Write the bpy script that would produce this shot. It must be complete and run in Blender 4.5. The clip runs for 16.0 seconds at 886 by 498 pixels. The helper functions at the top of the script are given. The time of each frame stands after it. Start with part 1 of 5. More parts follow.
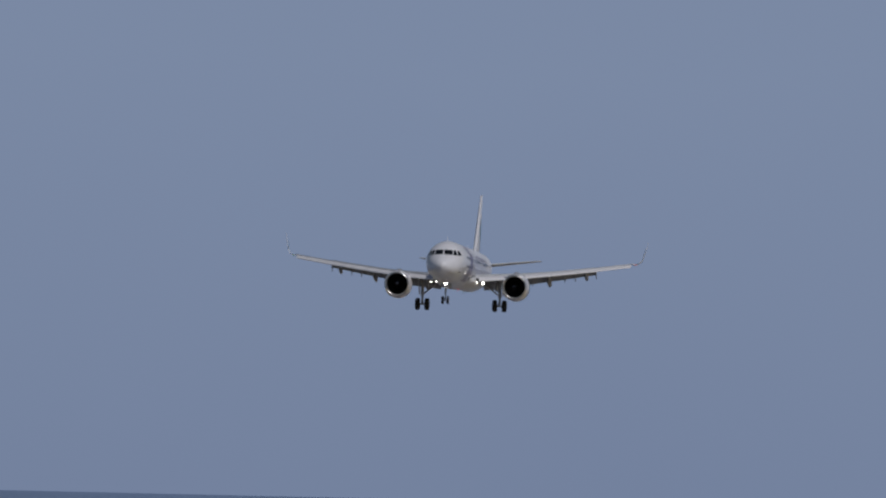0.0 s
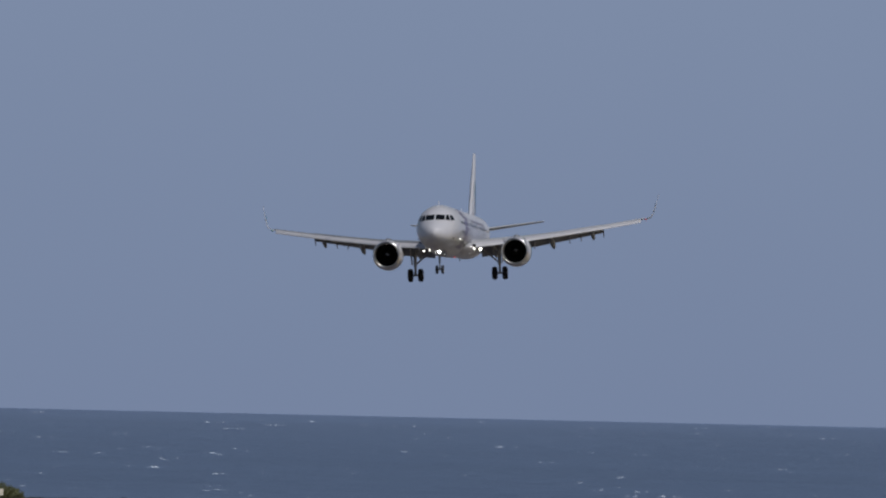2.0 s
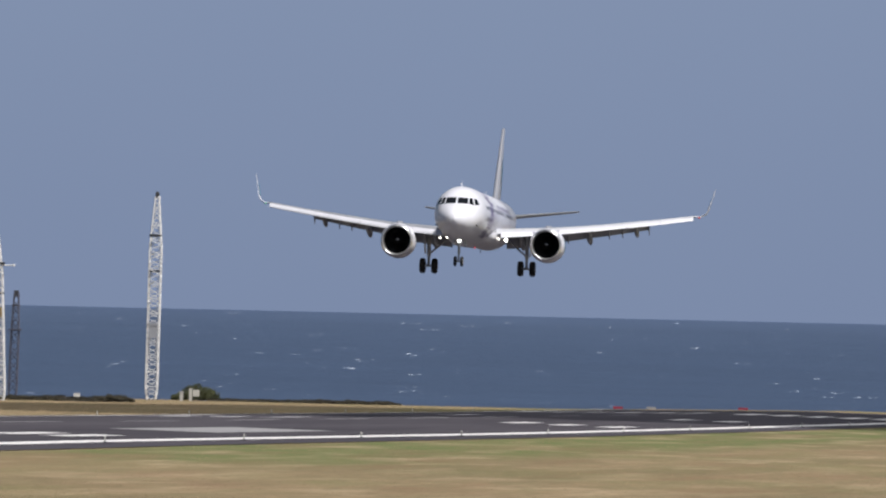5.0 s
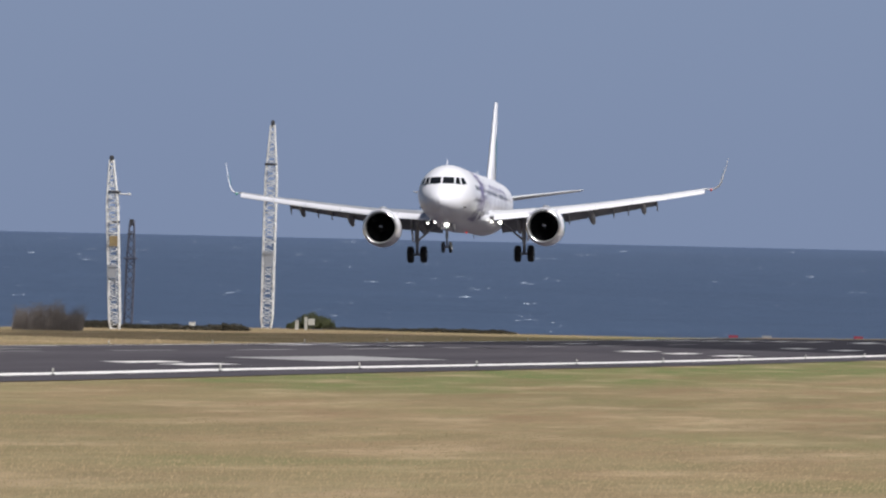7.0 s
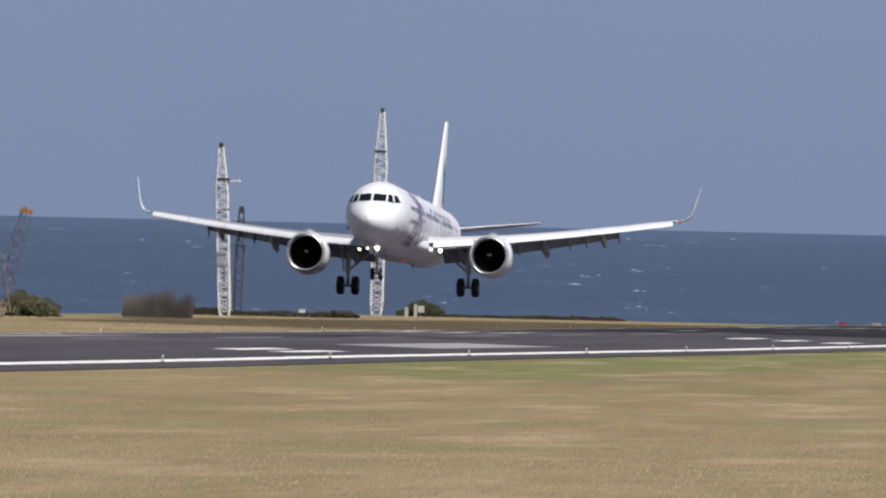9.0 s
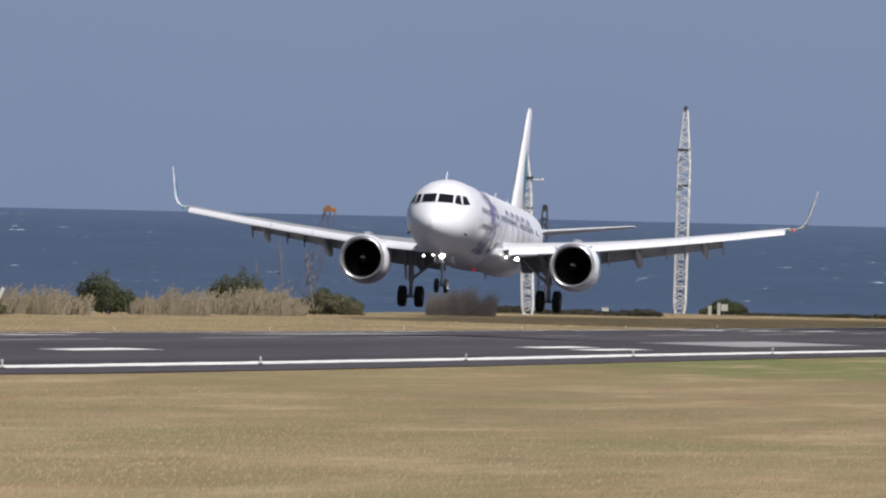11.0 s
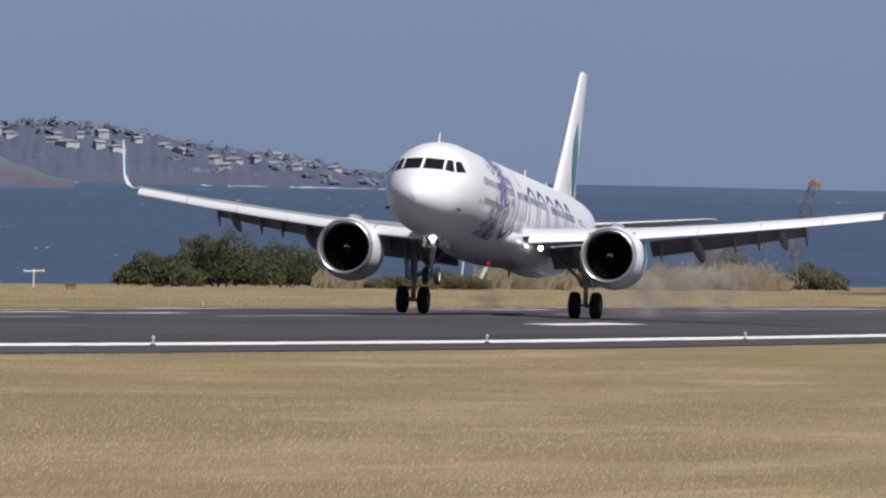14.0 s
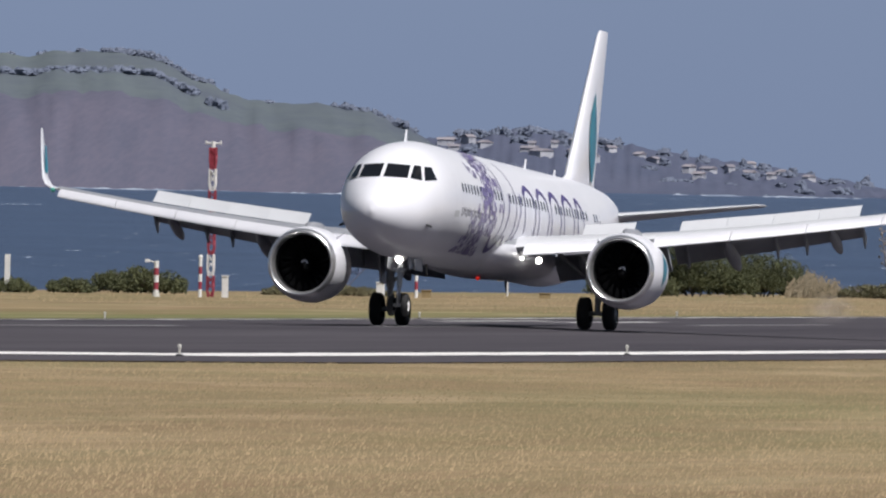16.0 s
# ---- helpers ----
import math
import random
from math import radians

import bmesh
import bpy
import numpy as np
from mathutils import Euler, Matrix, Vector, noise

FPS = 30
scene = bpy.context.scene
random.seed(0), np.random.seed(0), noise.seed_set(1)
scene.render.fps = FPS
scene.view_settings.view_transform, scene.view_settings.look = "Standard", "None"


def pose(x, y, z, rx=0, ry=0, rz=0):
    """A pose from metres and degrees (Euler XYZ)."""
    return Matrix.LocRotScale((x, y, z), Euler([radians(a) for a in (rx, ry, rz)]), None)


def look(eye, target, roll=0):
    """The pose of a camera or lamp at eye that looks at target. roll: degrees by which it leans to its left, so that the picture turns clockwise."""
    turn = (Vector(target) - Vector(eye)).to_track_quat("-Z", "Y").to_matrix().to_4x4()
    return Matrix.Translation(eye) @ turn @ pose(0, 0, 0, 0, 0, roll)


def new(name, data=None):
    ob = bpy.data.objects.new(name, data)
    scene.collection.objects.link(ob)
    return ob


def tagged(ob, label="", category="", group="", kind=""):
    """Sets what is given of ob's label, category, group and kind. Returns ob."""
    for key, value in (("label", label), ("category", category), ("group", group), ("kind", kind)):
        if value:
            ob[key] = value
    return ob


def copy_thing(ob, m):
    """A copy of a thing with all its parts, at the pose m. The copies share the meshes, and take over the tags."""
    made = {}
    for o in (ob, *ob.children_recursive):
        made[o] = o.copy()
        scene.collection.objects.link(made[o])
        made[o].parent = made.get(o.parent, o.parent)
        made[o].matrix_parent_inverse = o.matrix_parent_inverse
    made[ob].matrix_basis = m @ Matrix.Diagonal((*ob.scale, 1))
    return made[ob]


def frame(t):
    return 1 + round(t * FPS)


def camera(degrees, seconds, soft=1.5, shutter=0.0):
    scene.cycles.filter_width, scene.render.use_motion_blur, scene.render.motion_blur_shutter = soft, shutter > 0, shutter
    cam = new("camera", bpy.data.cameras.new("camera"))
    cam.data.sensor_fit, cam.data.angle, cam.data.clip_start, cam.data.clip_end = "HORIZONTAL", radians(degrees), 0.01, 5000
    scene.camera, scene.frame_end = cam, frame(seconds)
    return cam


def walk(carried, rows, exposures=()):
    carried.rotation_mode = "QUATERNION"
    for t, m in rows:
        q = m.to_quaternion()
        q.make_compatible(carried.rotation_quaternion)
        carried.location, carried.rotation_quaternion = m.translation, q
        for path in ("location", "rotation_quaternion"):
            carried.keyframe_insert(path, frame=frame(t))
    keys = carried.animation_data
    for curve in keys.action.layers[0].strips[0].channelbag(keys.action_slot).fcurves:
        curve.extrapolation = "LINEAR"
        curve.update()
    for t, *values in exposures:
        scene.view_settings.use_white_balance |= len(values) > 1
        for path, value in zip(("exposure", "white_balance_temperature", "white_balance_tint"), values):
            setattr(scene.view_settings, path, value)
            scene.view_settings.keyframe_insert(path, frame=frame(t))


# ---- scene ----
# World: x to the right of the runway axis, y along the runway towards the landing threshold, camera at the origin.

# ---- camera ----
cam = camera(3.7096, 16.0, soft=2.2)
CAMERA_ROLL = 1.289
CAMERA_ROWS = [  # seconds, bearing to the left, elevation (degrees)
    (0.0, 4.2381, 0.7610), (0.5, 4.3962, 0.6589), (1.0, 4.4695, 0.5946), (1.5, 4.5272, 0.5178), (2.0, 4.6081, 0.4170),
    (2.5, 4.7654, 0.3566), (3.0, 4.8481, 0.3151), (3.5, 4.9683, 0.2923), (4.0, 5.1857, 0.1726), (4.2, 5.2707, 0.1080),
    (6.3, 5.6297, -0.1312), (6.5, 5.7247, -0.1878), (7.0, 5.8952, -0.3242), (7.5, 5.9761, -0.3410), (8.0, 6.0455, -0.3418),
    (8.5, 6.1864, -0.3607), (9.0, 6.3530, -0.3881), (9.5, 6.6272, -0.4046), (10.0, 7.0283, -0.4213), (10.2, 7.1929, -0.4182),
    (12.5, 8.2615, -0.4762), (13.0, 8.6606, -0.5006), (13.5, 9.0698, -0.5089), (14.0, 9.6505, -0.5730), (14.5, 10.1210, -0.5547),
    (15.0, 10.4549, -0.5708), (15.5, 11.5266, -0.5903), (16.0, 11.6354, -0.5785)]


def aim(bearing, elevation, distance=1000.0):
    """The place at that distance in that direction from the camera."""
    b, e = radians(bearing), math.tan(radians(elevation))
    return Vector((-distance * math.sin(b), distance * math.cos(b), distance * e))


walk(cam, [(t, look((0, 0, 0), aim(b, e), CAMERA_ROLL)) for t, b, e in CAMERA_ROWS],
     [(0, -0.12), (1.5, -0.09), (3.5, 0.03), (6.5, 0.12), (10, 0.11), (12.5, 0.07), (16, 0.05)])

# ---- light ----
SUN = Vector((0.46, -0.40, 0.80)).normalized()  # the way to the sun, behind the camera
world = bpy.data.worlds.new("world")
scene.world = world
world.use_nodes = True
wt = world.node_tree
sky = wt.nodes.new("ShaderNodeTexSky")
sky.sky_type, sky.sun_disc = "NISHITA", False
sky.sun_elevation = math.asin(SUN.z)
sky.sun_rotation = math.atan2(SUN.x, SUN.y)
wt.links.new(sky.outputs[0], wt.nodes["Background"].inputs[0])
wt.nodes["Background"].inputs[1].default_value = 0.031
sun = new("sun", bpy.data.lights.new("sun", "SUN"))
sun.data.energy, sun.data.angle, sun.data.color = 5.0, radians(0.53), (1.0, 0.97, 0.94)
sun.matrix_world = look((0, 0, 300), Vector((0, 0, 300)) - SUN)


# ---- materials ----
def material(name, base, rough=0.5, metal=0.0, dark=None, scale=1.0, fine=0.0, bump=0.0, spec=0.5, island=0.0, random_ob=0.0, coat=0.0, stretch=(1, 1, 1), span=0.22):
    """A surface of two tones in broad patches, with finer grain, relief, and variation by piece."""
    m = bpy.data.materials.new(name)
    m.use_nodes = True
    nt = m.node_tree
    n, ln = nt.nodes, nt.links
    b = n["Principled BSDF"]
    b.inputs["Roughness"].default_value, b.inputs["Metallic"].default_value = rough, metal
    b.inputs["Specular IOR Level"].default_value, b.inputs["Coat Weight"].default_value = spec, coat
    b.inputs["Base Color"].default_value = (*base, 1)
    if dark is None:
        return m
    tc = n.new("ShaderNodeTexCoord")
    mp = n.new("ShaderNodeMapping")
    mp.inputs["Scale"].default_value = stretch
    ln.new(tc.outputs["Object"], mp.inputs[0])
    broad = n.new("ShaderNodeTexNoise")
    broad.inputs["Scale"].default_value, broad.inputs["Detail"].default_value = scale, 6
    broad.inputs["Roughness"].default_value = 0.6
    ln.new(mp.outputs[0], broad.inputs["Vector"])
    grain = n.new("ShaderNodeTexNoise")
    grain.inputs["Scale"].default_value, grain.inputs["Detail"].default_value = scale * 14, 4
    ln.new(mp.outputs[0], grain.inputs["Vector"])
    mixf = n.new("ShaderNodeMath")
    mixf.operation = "MULTIPLY_ADD"
    ln.new(grain.outputs[0], mixf.inputs[0])
    mixf.inputs[1].default_value = fine
    ln.new(broad.outputs[0], mixf.inputs[2])
    last = mixf.outputs[0]
    if island or random_ob:
        add = n.new("ShaderNodeMath")
        add.operation = "MULTIPLY_ADD"
        if island:
            ln.new(n.new("ShaderNodeNewGeometry").outputs["Random Per Island"], add.inputs[0])
        else:
            ln.new(n.new("ShaderNodeObjectInfo").outputs["Random"], add.inputs[0])
        add.inputs[1].default_value = island or random_ob
        ln.new(last, add.inputs[2])
        last = add.outputs[0]
    top = 0.5 + (fine + island + random_ob) / 2
    ramp = n.new("ShaderNodeMapRange")
    ramp.inputs["From Min"].default_value = top - span - (fine + island + random_ob) / 3
    ramp.inputs["From Max"].default_value = top + span + (fine + island + random_ob) / 3
    ln.new(last, ramp.inputs[0])
    mix = n.new("ShaderNodeMix")
    mix.data_type = "RGBA"
    mix.inputs["A"].default_value, mix.inputs["B"].default_value = (*dark, 1), (*base, 1)
    ln.new(ramp.outputs[0], mix.inputs["Factor"])
    ln.new(mix.outputs["Result"], b.inputs["Base Color"])
    if bump:
        bp = n.new("ShaderNodeBump")
        bp.inputs["Strength"].default_value, bp.inputs["Distance"].default_value = bump, 0.3 / scale
        ln.new(mixf.outputs[0], bp.inputs["Height"])
        ln.new(bp.outputs[0], b.inputs["Normal"])
    return m


def glow(name, colour, strength):
    m = material(name, colour, 0.3)
    b = m.node_tree.nodes["Principled BSDF"]
    b.inputs["Emission Color"].default_value, b.inputs["Emission Strength"].default_value = (*colour, 1), strength
    return m


WHITE = material("aircraft_white_paint", (0.79, 0.79, 0.84), 0.32, dark=(0.71, 0.71, 0.77), scale=0.5, fine=0.3, coat=0.15)
SLAT = material("slat_pale_paint", (0.66, 0.66, 0.70), 0.45, dark=(0.58, 0.58, 0.63), scale=0.7, fine=0.3)
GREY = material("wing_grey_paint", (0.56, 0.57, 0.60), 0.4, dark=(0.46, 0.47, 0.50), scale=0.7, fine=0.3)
BELLY_SHADE = material("belly_shade_grey", (0.36, 0.37, 0.40), 0.4, dark=(0.28, 0.29, 0.32), scale=0.6, fine=0.4)
UNDER = material("flap_grey_underwing_shade", (0.33, 0.34, 0.37), 0.5, dark=(0.22, 0.23, 0.26), scale=0.9, fine=0.4)
METAL = material("polished_inlet_metal", (0.78, 0.78, 0.79), 0.28, 0.85, dark=(0.68, 0.68, 0.7), scale=1.5, fine=0.3)
STEEL = material("landing_gear_steel", (0.42, 0.43, 0.45), 0.45, 0.4, dark=(0.25, 0.25, 0.27), scale=4, fine=0.4)
# Duct and fan are near black, so the blades hardly show.
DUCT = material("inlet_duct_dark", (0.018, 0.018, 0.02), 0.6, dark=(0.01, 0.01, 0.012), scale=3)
FAN = material("fan_near_black", (0.014, 0.014, 0.016), 0.4, 0.6, dark=(0.009, 0.009, 0.011), scale=5)
RUBBER = material("tyre_rubber", (0.02, 0.02, 0.021), 0.85, dark=(0.011, 0.011, 0.012), scale=6, fine=0.4)
GLASS = material("cockpit_glass", (0.012, 0.013, 0.015), 0.08, dark=(0.008, 0.009, 0.011), scale=2, spec=0.6)
PORT = material("cabin_window_glass", (0.05, 0.055, 0.075), 0.12, spec=0.6)
PURPLE = material("livery_purple", (0.10, 0.075, 0.24), 0.35, dark=(0.07, 0.05, 0.18), scale=1.2)
LILAC = material("livery_lilac", (0.30, 0.25, 0.47), 0.35, dark=(0.045, 0.03, 0.14), scale=1.2, fine=0.4, island=0.9)
TEAL = material("livery_teal", (0.03, 0.29, 0.36), 0.35, dark=(0.02, 0.09, 0.19), scale=0.55, fine=0.2)
LETTER = material("livery_grey", (0.16, 0.16, 0.2), 0.4)
LAMP = glow("landing_light", (1.0, 0.97, 0.9), 14.0)
LAMP_OFF = glow("taxi_light", (1.0, 0.97, 0.9), 4.0)
BEACON = glow("beacon_red", (0.8, 0.03, 0.02), 0.4)
NAVRED = glow("navigation_red", (0.5, 0.05, 0.04), 0.25)
NAVGREEN = glow("navigation_green", (0.06, 0.30, 0.24), 0.12)
MASTWHITE = material("mast_white_paint", (0.82, 0.82, 0.82), 0.5, dark=(0.55, 0.54, 0.53), scale=0.9, fine=0.5)
MASTRED = material("mast_red_paint", (0.32, 0.035, 0.06), 0.6, dark=(0.22, 0.03, 0.05), scale=1.0, fine=0.4)
CRANEBLUE = material("crane_blue_steel", (0.085, 0.088, 0.125), 0.7, dark=(0.05, 0.054, 0.08), scale=1.0, fine=0.4)
# Bluer than CRANEBLUE: haze over the second boom is mixed into its colour.
BOOMBLUE = material("boom_blue_haze", (0.085, 0.105, 0.175), 0.7, dark=(0.06, 0.075, 0.13), scale=1.0, fine=0.4)
CRANEYELLOW = material("crane_yellow_paint", (0.46, 0.20, 0.05), 0.6, dark=(0.20, 0.10, 0.05), scale=1.0, fine=0.4)
DARKSTEEL = material("dark_steel", (0.05, 0.05, 0.055), 0.6, dark=(0.03, 0.03, 0.034), scale=2)
ORANGE = material("windsock_orange", (0.80, 0.09, 0.015), 0.8, dark=(0.66, 0.06, 0.01), scale=2)
CONCRETE = material("pale_concrete", (0.55, 0.54, 0.50), 0.8, dark=(0.38, 0.37, 0.34), scale=2, fine=0.4)
TAN = material("tan_box", (0.32, 0.24, 0.12), 0.8, dark=(0.18, 0.13, 0.07), scale=2, fine=0.4)
LEAF = material("bush_leaf", (0.118, 0.125, 0.052), 0.75, dark=(0.032, 0.040, 0.018), scale=0.35, fine=0.3, island=0.8)
LEAFOLIVE = material("olive_leaf", (0.175, 0.155, 0.080), 0.75, dark=(0.06, 0.062, 0.034), scale=0.35, fine=0.3, island=0.8)
SCRUB = material("cliff_scrub_leaf", (0.095, 0.085, 0.062), 0.8, dark=(0.035, 0.034, 0.028), scale=0.35, fine=0.3, island=0.8, spec=0.2)
TWIG = material("bush_twig", (0.235, 0.205, 0.19), 0.8, dark=(0.12, 0.105, 0.098), scale=0.5, fine=0.3, island=0.7)
REED = material("dry_reed", (0.40, 0.335, 0.235), 0.85, dark=(0.24, 0.20, 0.14), scale=0.35, fine=0.3, island=0.9)
BLADE = material("dry_grass_blade", (0.370, 0.276, 0.168), 0.9, dark=(0.140, 0.116, 0.066), scale=0.07, fine=0.3, island=0.6, spec=0.1, stretch=(1, 0.14, 1), span=0.05)
ROOF = material("house_roof", (0.30, 0.27, 0.29), 0.8, dark=(0.17, 0.165, 0.20), scale=0.2, random_ob=0.5)
# White plaster dimmed and blued, with the distance haze put into its colour.
PLASTER = material("house_plaster_haze", (0.52, 0.52, 0.56), 0.8, dark=(0.28, 0.29, 0.34), scale=0.2, random_ob=0.6)
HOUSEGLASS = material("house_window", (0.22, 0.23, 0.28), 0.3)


def grass_material():
    m = material("dry_meadow", (0.318, 0.230, 0.139), 0.9, dark=(0.150, 0.122, 0.068), scale=0.16, fine=0.6, bump=0.25, spec=0.1, stretch=(1, 0.09, 1), span=0.09)
    nt = m.node_tree
    n, ln = nt.nodes, nt.links
    b = n["Principled BSDF"]
    first = b.inputs["Base Color"].links[0].from_socket
    tc = n.new("ShaderNodeTexCoord")
    mp = n.new("ShaderNodeMapping")
    mp.inputs["Scale"].default_value = (0.040, 0.012, 0.05)
    ln.new(tc.outputs["Object"], mp.inputs[0])
    patch = n.new("ShaderNodeTexNoise")
    patch.inputs["Scale"].default_value, patch.inputs["Detail"].default_value = 1.0, 5
    ln.new(mp.outputs[0], patch.inputs["Vector"])
    r = n.new("ShaderNodeMapRange")
    r.inputs["From Min"].default_value, r.inputs["From Max"].default_value, r.inputs["To Max"].default_value = 0.48, 0.78, 0.62
    ln.new(patch.outputs[0], r.inputs[0])
    mix = n.new("ShaderNodeMix")
    mix.data_type = "RGBA"
    mix.inputs["B"].default_value = (0.126, 0.152, 0.058, 1)
    ln.new(first, mix.inputs["A"])
    # a moister green belt along the runway's near verge
    sep = n.new("ShaderNodeSeparateXYZ")
    ln.new(tc.outputs["Object"], sep.inputs[0])
    parts = []
    for axis, a, c in (("X", -78.0, -70.0), ("X", -54.0, -62.0), ("Y", 470.0, 640.0)):
        q = n.new("ShaderNodeMapRange")
        q.interpolation_type = "SMOOTHSTEP"
        q.inputs["From Min"].default_value, q.inputs["From Max"].default_value = min(a, c), max(a, c)
        if a > c:
            q.inputs["To Min"].default_value, q.inputs["To Max"].default_value = 1.0, 0.0
        ln.new(sep.outputs[axis], q.inputs[0])
        parts.append(q.outputs[0])
    for k in (1, 2):
        mul = n.new("ShaderNodeMath")
        mul.operation = "MULTIPLY"
        ln.new(parts[0], mul.inputs[0])
        ln.new(parts[k], mul.inputs[1])
        parts[0] = mul.outputs[0]
    for a, c, up in ((-140.0, -128.0, False), (-60.0, -59.0, True)):
        q = n.new("ShaderNodeMapRange")
        q.inputs["From Min"].default_value, q.inputs["From Max"].default_value = a, c
        if up:
            q.inputs["From Min"].default_value, q.inputs["From Max"].default_value = -118.0, -117.0
            q.inputs["To Min"].default_value, q.inputs["To Max"].default_value = 1.0, 0.0
        ln.new(sep.outputs["X"], q.inputs[0])
        parts.append(q.outputs[0])
    far = n.new("ShaderNodeMath")
    far.operation = "MULTIPLY"
    ln.new(parts[3], far.inputs[0])
    ln.new(parts[4], far.inputs[1])
    off = n.new("ShaderNodeMapRange")
    off.interpolation_type = "SMOOTHSTEP"
    off.inputs["From Min"].default_value, off.inputs["From Max"].default_value, off.inputs["To Max"].default_value = 1190.0, 1300.0, 0.8
    ln.new(sep.outputs["Y"], off.inputs[0])
    near = n.new("ShaderNodeMapRange")
    near.interpolation_type = "SMOOTHSTEP"
    near.inputs["From Min"].default_value, near.inputs["From Max"].default_value = 640.0, 740.0
    near.inputs["To Min"].default_value, near.inputs["To Max"].default_value = 0.75, 0.0
    ln.new(sep.outputs["Y"], near.inputs[0])
    both = n.new("ShaderNodeMath")
    both.operation = "ADD"
    ln.new(off.outputs[0], both.inputs[0])
    ln.new(near.outputs[0], both.inputs[1])
    beyond = n.new("ShaderNodeMath")
    beyond.operation = "MULTIPLY"
    ln.new(far.outputs[0], beyond.inputs[0])
    ln.new(both.outputs[0], beyond.inputs[1])
    join = n.new("ShaderNodeMath")
    join.operation = "ADD"
    ln.new(parts[0], join.inputs[0])
    ln.new(beyond.outputs[0], join.inputs[1])
    parts[0] = join.outputs[0]
    belt = n.new("ShaderNodeMath")
    belt.operation, belt.use_clamp = "MULTIPLY_ADD", True
    belt.inputs[1].default_value = 1.0
    ln.new(parts[0], belt.inputs[0])
    ln.new(r.outputs[0], belt.inputs[2])
    ln.new(belt.outputs[0], mix.inputs["Factor"])
    # smaller drier, browner and greener drifts
    last = mix.outputs["Result"]
    for size, tone, lo, hi, most in (((0.20, 0.020, 0.1), (0.215, 0.138, 0.085, 1), 0.47, 0.66, 0.6), ((0.31, 0.030, 0.1), (0.42, 0.318, 0.205, 1), 0.50, 0.68, 0.6),
                                     ((0.15, 0.016, 0.1), (0.165, 0.168, 0.074, 1), 0.52, 0.70, 0.55), ((0.9, 0.08, 0.1), (0.21, 0.182, 0.10, 1), 0.48, 0.66, 0.55), ((2.4, 0.22, 0.1), (0.19, 0.150, 0.084, 1), 0.50, 0.66, 0.5)):
        mp = n.new("ShaderNodeMapping")
        mp.inputs["Scale"].default_value, mp.inputs["Location"].default_value = size, (size[0] * 90, size[0] * 50, 0)
        ln.new(tc.outputs["Object"], mp.inputs[0])
        nz = n.new("ShaderNodeTexNoise")
        nz.inputs["Scale"].default_value, nz.inputs["Detail"].default_value = 1.0, 6
        ln.new(mp.outputs[0], nz.inputs["Vector"])
        q = n.new("ShaderNodeMapRange")
        q.inputs["From Min"].default_value, q.inputs["From Max"].default_value, q.inputs["To Max"].default_value = lo, hi, most
        ln.new(nz.outputs[0], q.inputs[0])
        mix = n.new("ShaderNodeMix")
        mix.data_type = "RGBA"
        mix.inputs["B"].default_value = tone
        ln.new(q.outputs[0], mix.inputs["Factor"])
        ln.new(last, mix.inputs["A"])
        last = mix.outputs["Result"]
    ln.new(last, b.inputs["Base Color"])
    return m


GRASS = grass_material()
ASPHALT = material("runway_asphalt", (0.088, 0.079, 0.090), 0.88, dark=(0.040, 0.036, 0.044), scale=0.16, fine=0.5, bump=0.1, spec=0.2, stretch=(1, 0.03, 1), span=0.09)
LINE = material("runway_white_paint", (0.84, 0.82, 0.81), 0.7, dark=(0.66, 0.64, 0.63), scale=0.5, fine=0.6, spec=0.3)
WORN = material("worn_runway_paint", (0.36, 0.355, 0.36), 0.8, dark=(0.22, 0.215, 0.22), scale=0.25, fine=0.6, spec=0.3)
EARTH = material("cliff_earth", (0.13, 0.10, 0.07), 0.9, dark=(0.07, 0.055, 0.04), scale=0.05, fine=0.4)
FOAM = material("whitecap_foam", (0.42, 0.47, 0.56), 0.8, dark=(0.10, 0.14, 0.22), scale=0.05, fine=0.2, island=0.8)
SEA = material("sea_water", (0.058, 0.089, 0.154), 0.55, dark=(0.041, 0.065, 0.117), scale=0.012, fine=0.55, bump=0.35, spec=0.35, stretch=(0.5, 1, 1), span=0.15)
# Haze is painted into the far hills' colours: blued, greyed, low in contrast.
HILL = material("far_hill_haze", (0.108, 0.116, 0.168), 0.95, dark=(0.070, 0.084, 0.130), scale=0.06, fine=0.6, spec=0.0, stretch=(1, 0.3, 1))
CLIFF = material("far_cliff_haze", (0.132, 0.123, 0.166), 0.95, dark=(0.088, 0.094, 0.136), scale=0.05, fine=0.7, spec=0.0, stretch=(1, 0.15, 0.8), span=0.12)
PASTURE = material("far_pasture_haze", (0.122, 0.145, 0.154), 0.95, dark=(0.092, 0.105, 0.136), scale=0.02, fine=0.4, spec=0.0, stretch=(0.6, 0.5, 4), span=0.08)


# Far trees have the same painted-in haze, blue-grey instead of leaf green.
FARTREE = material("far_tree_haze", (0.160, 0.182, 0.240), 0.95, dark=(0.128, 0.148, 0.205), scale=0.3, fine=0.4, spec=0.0)


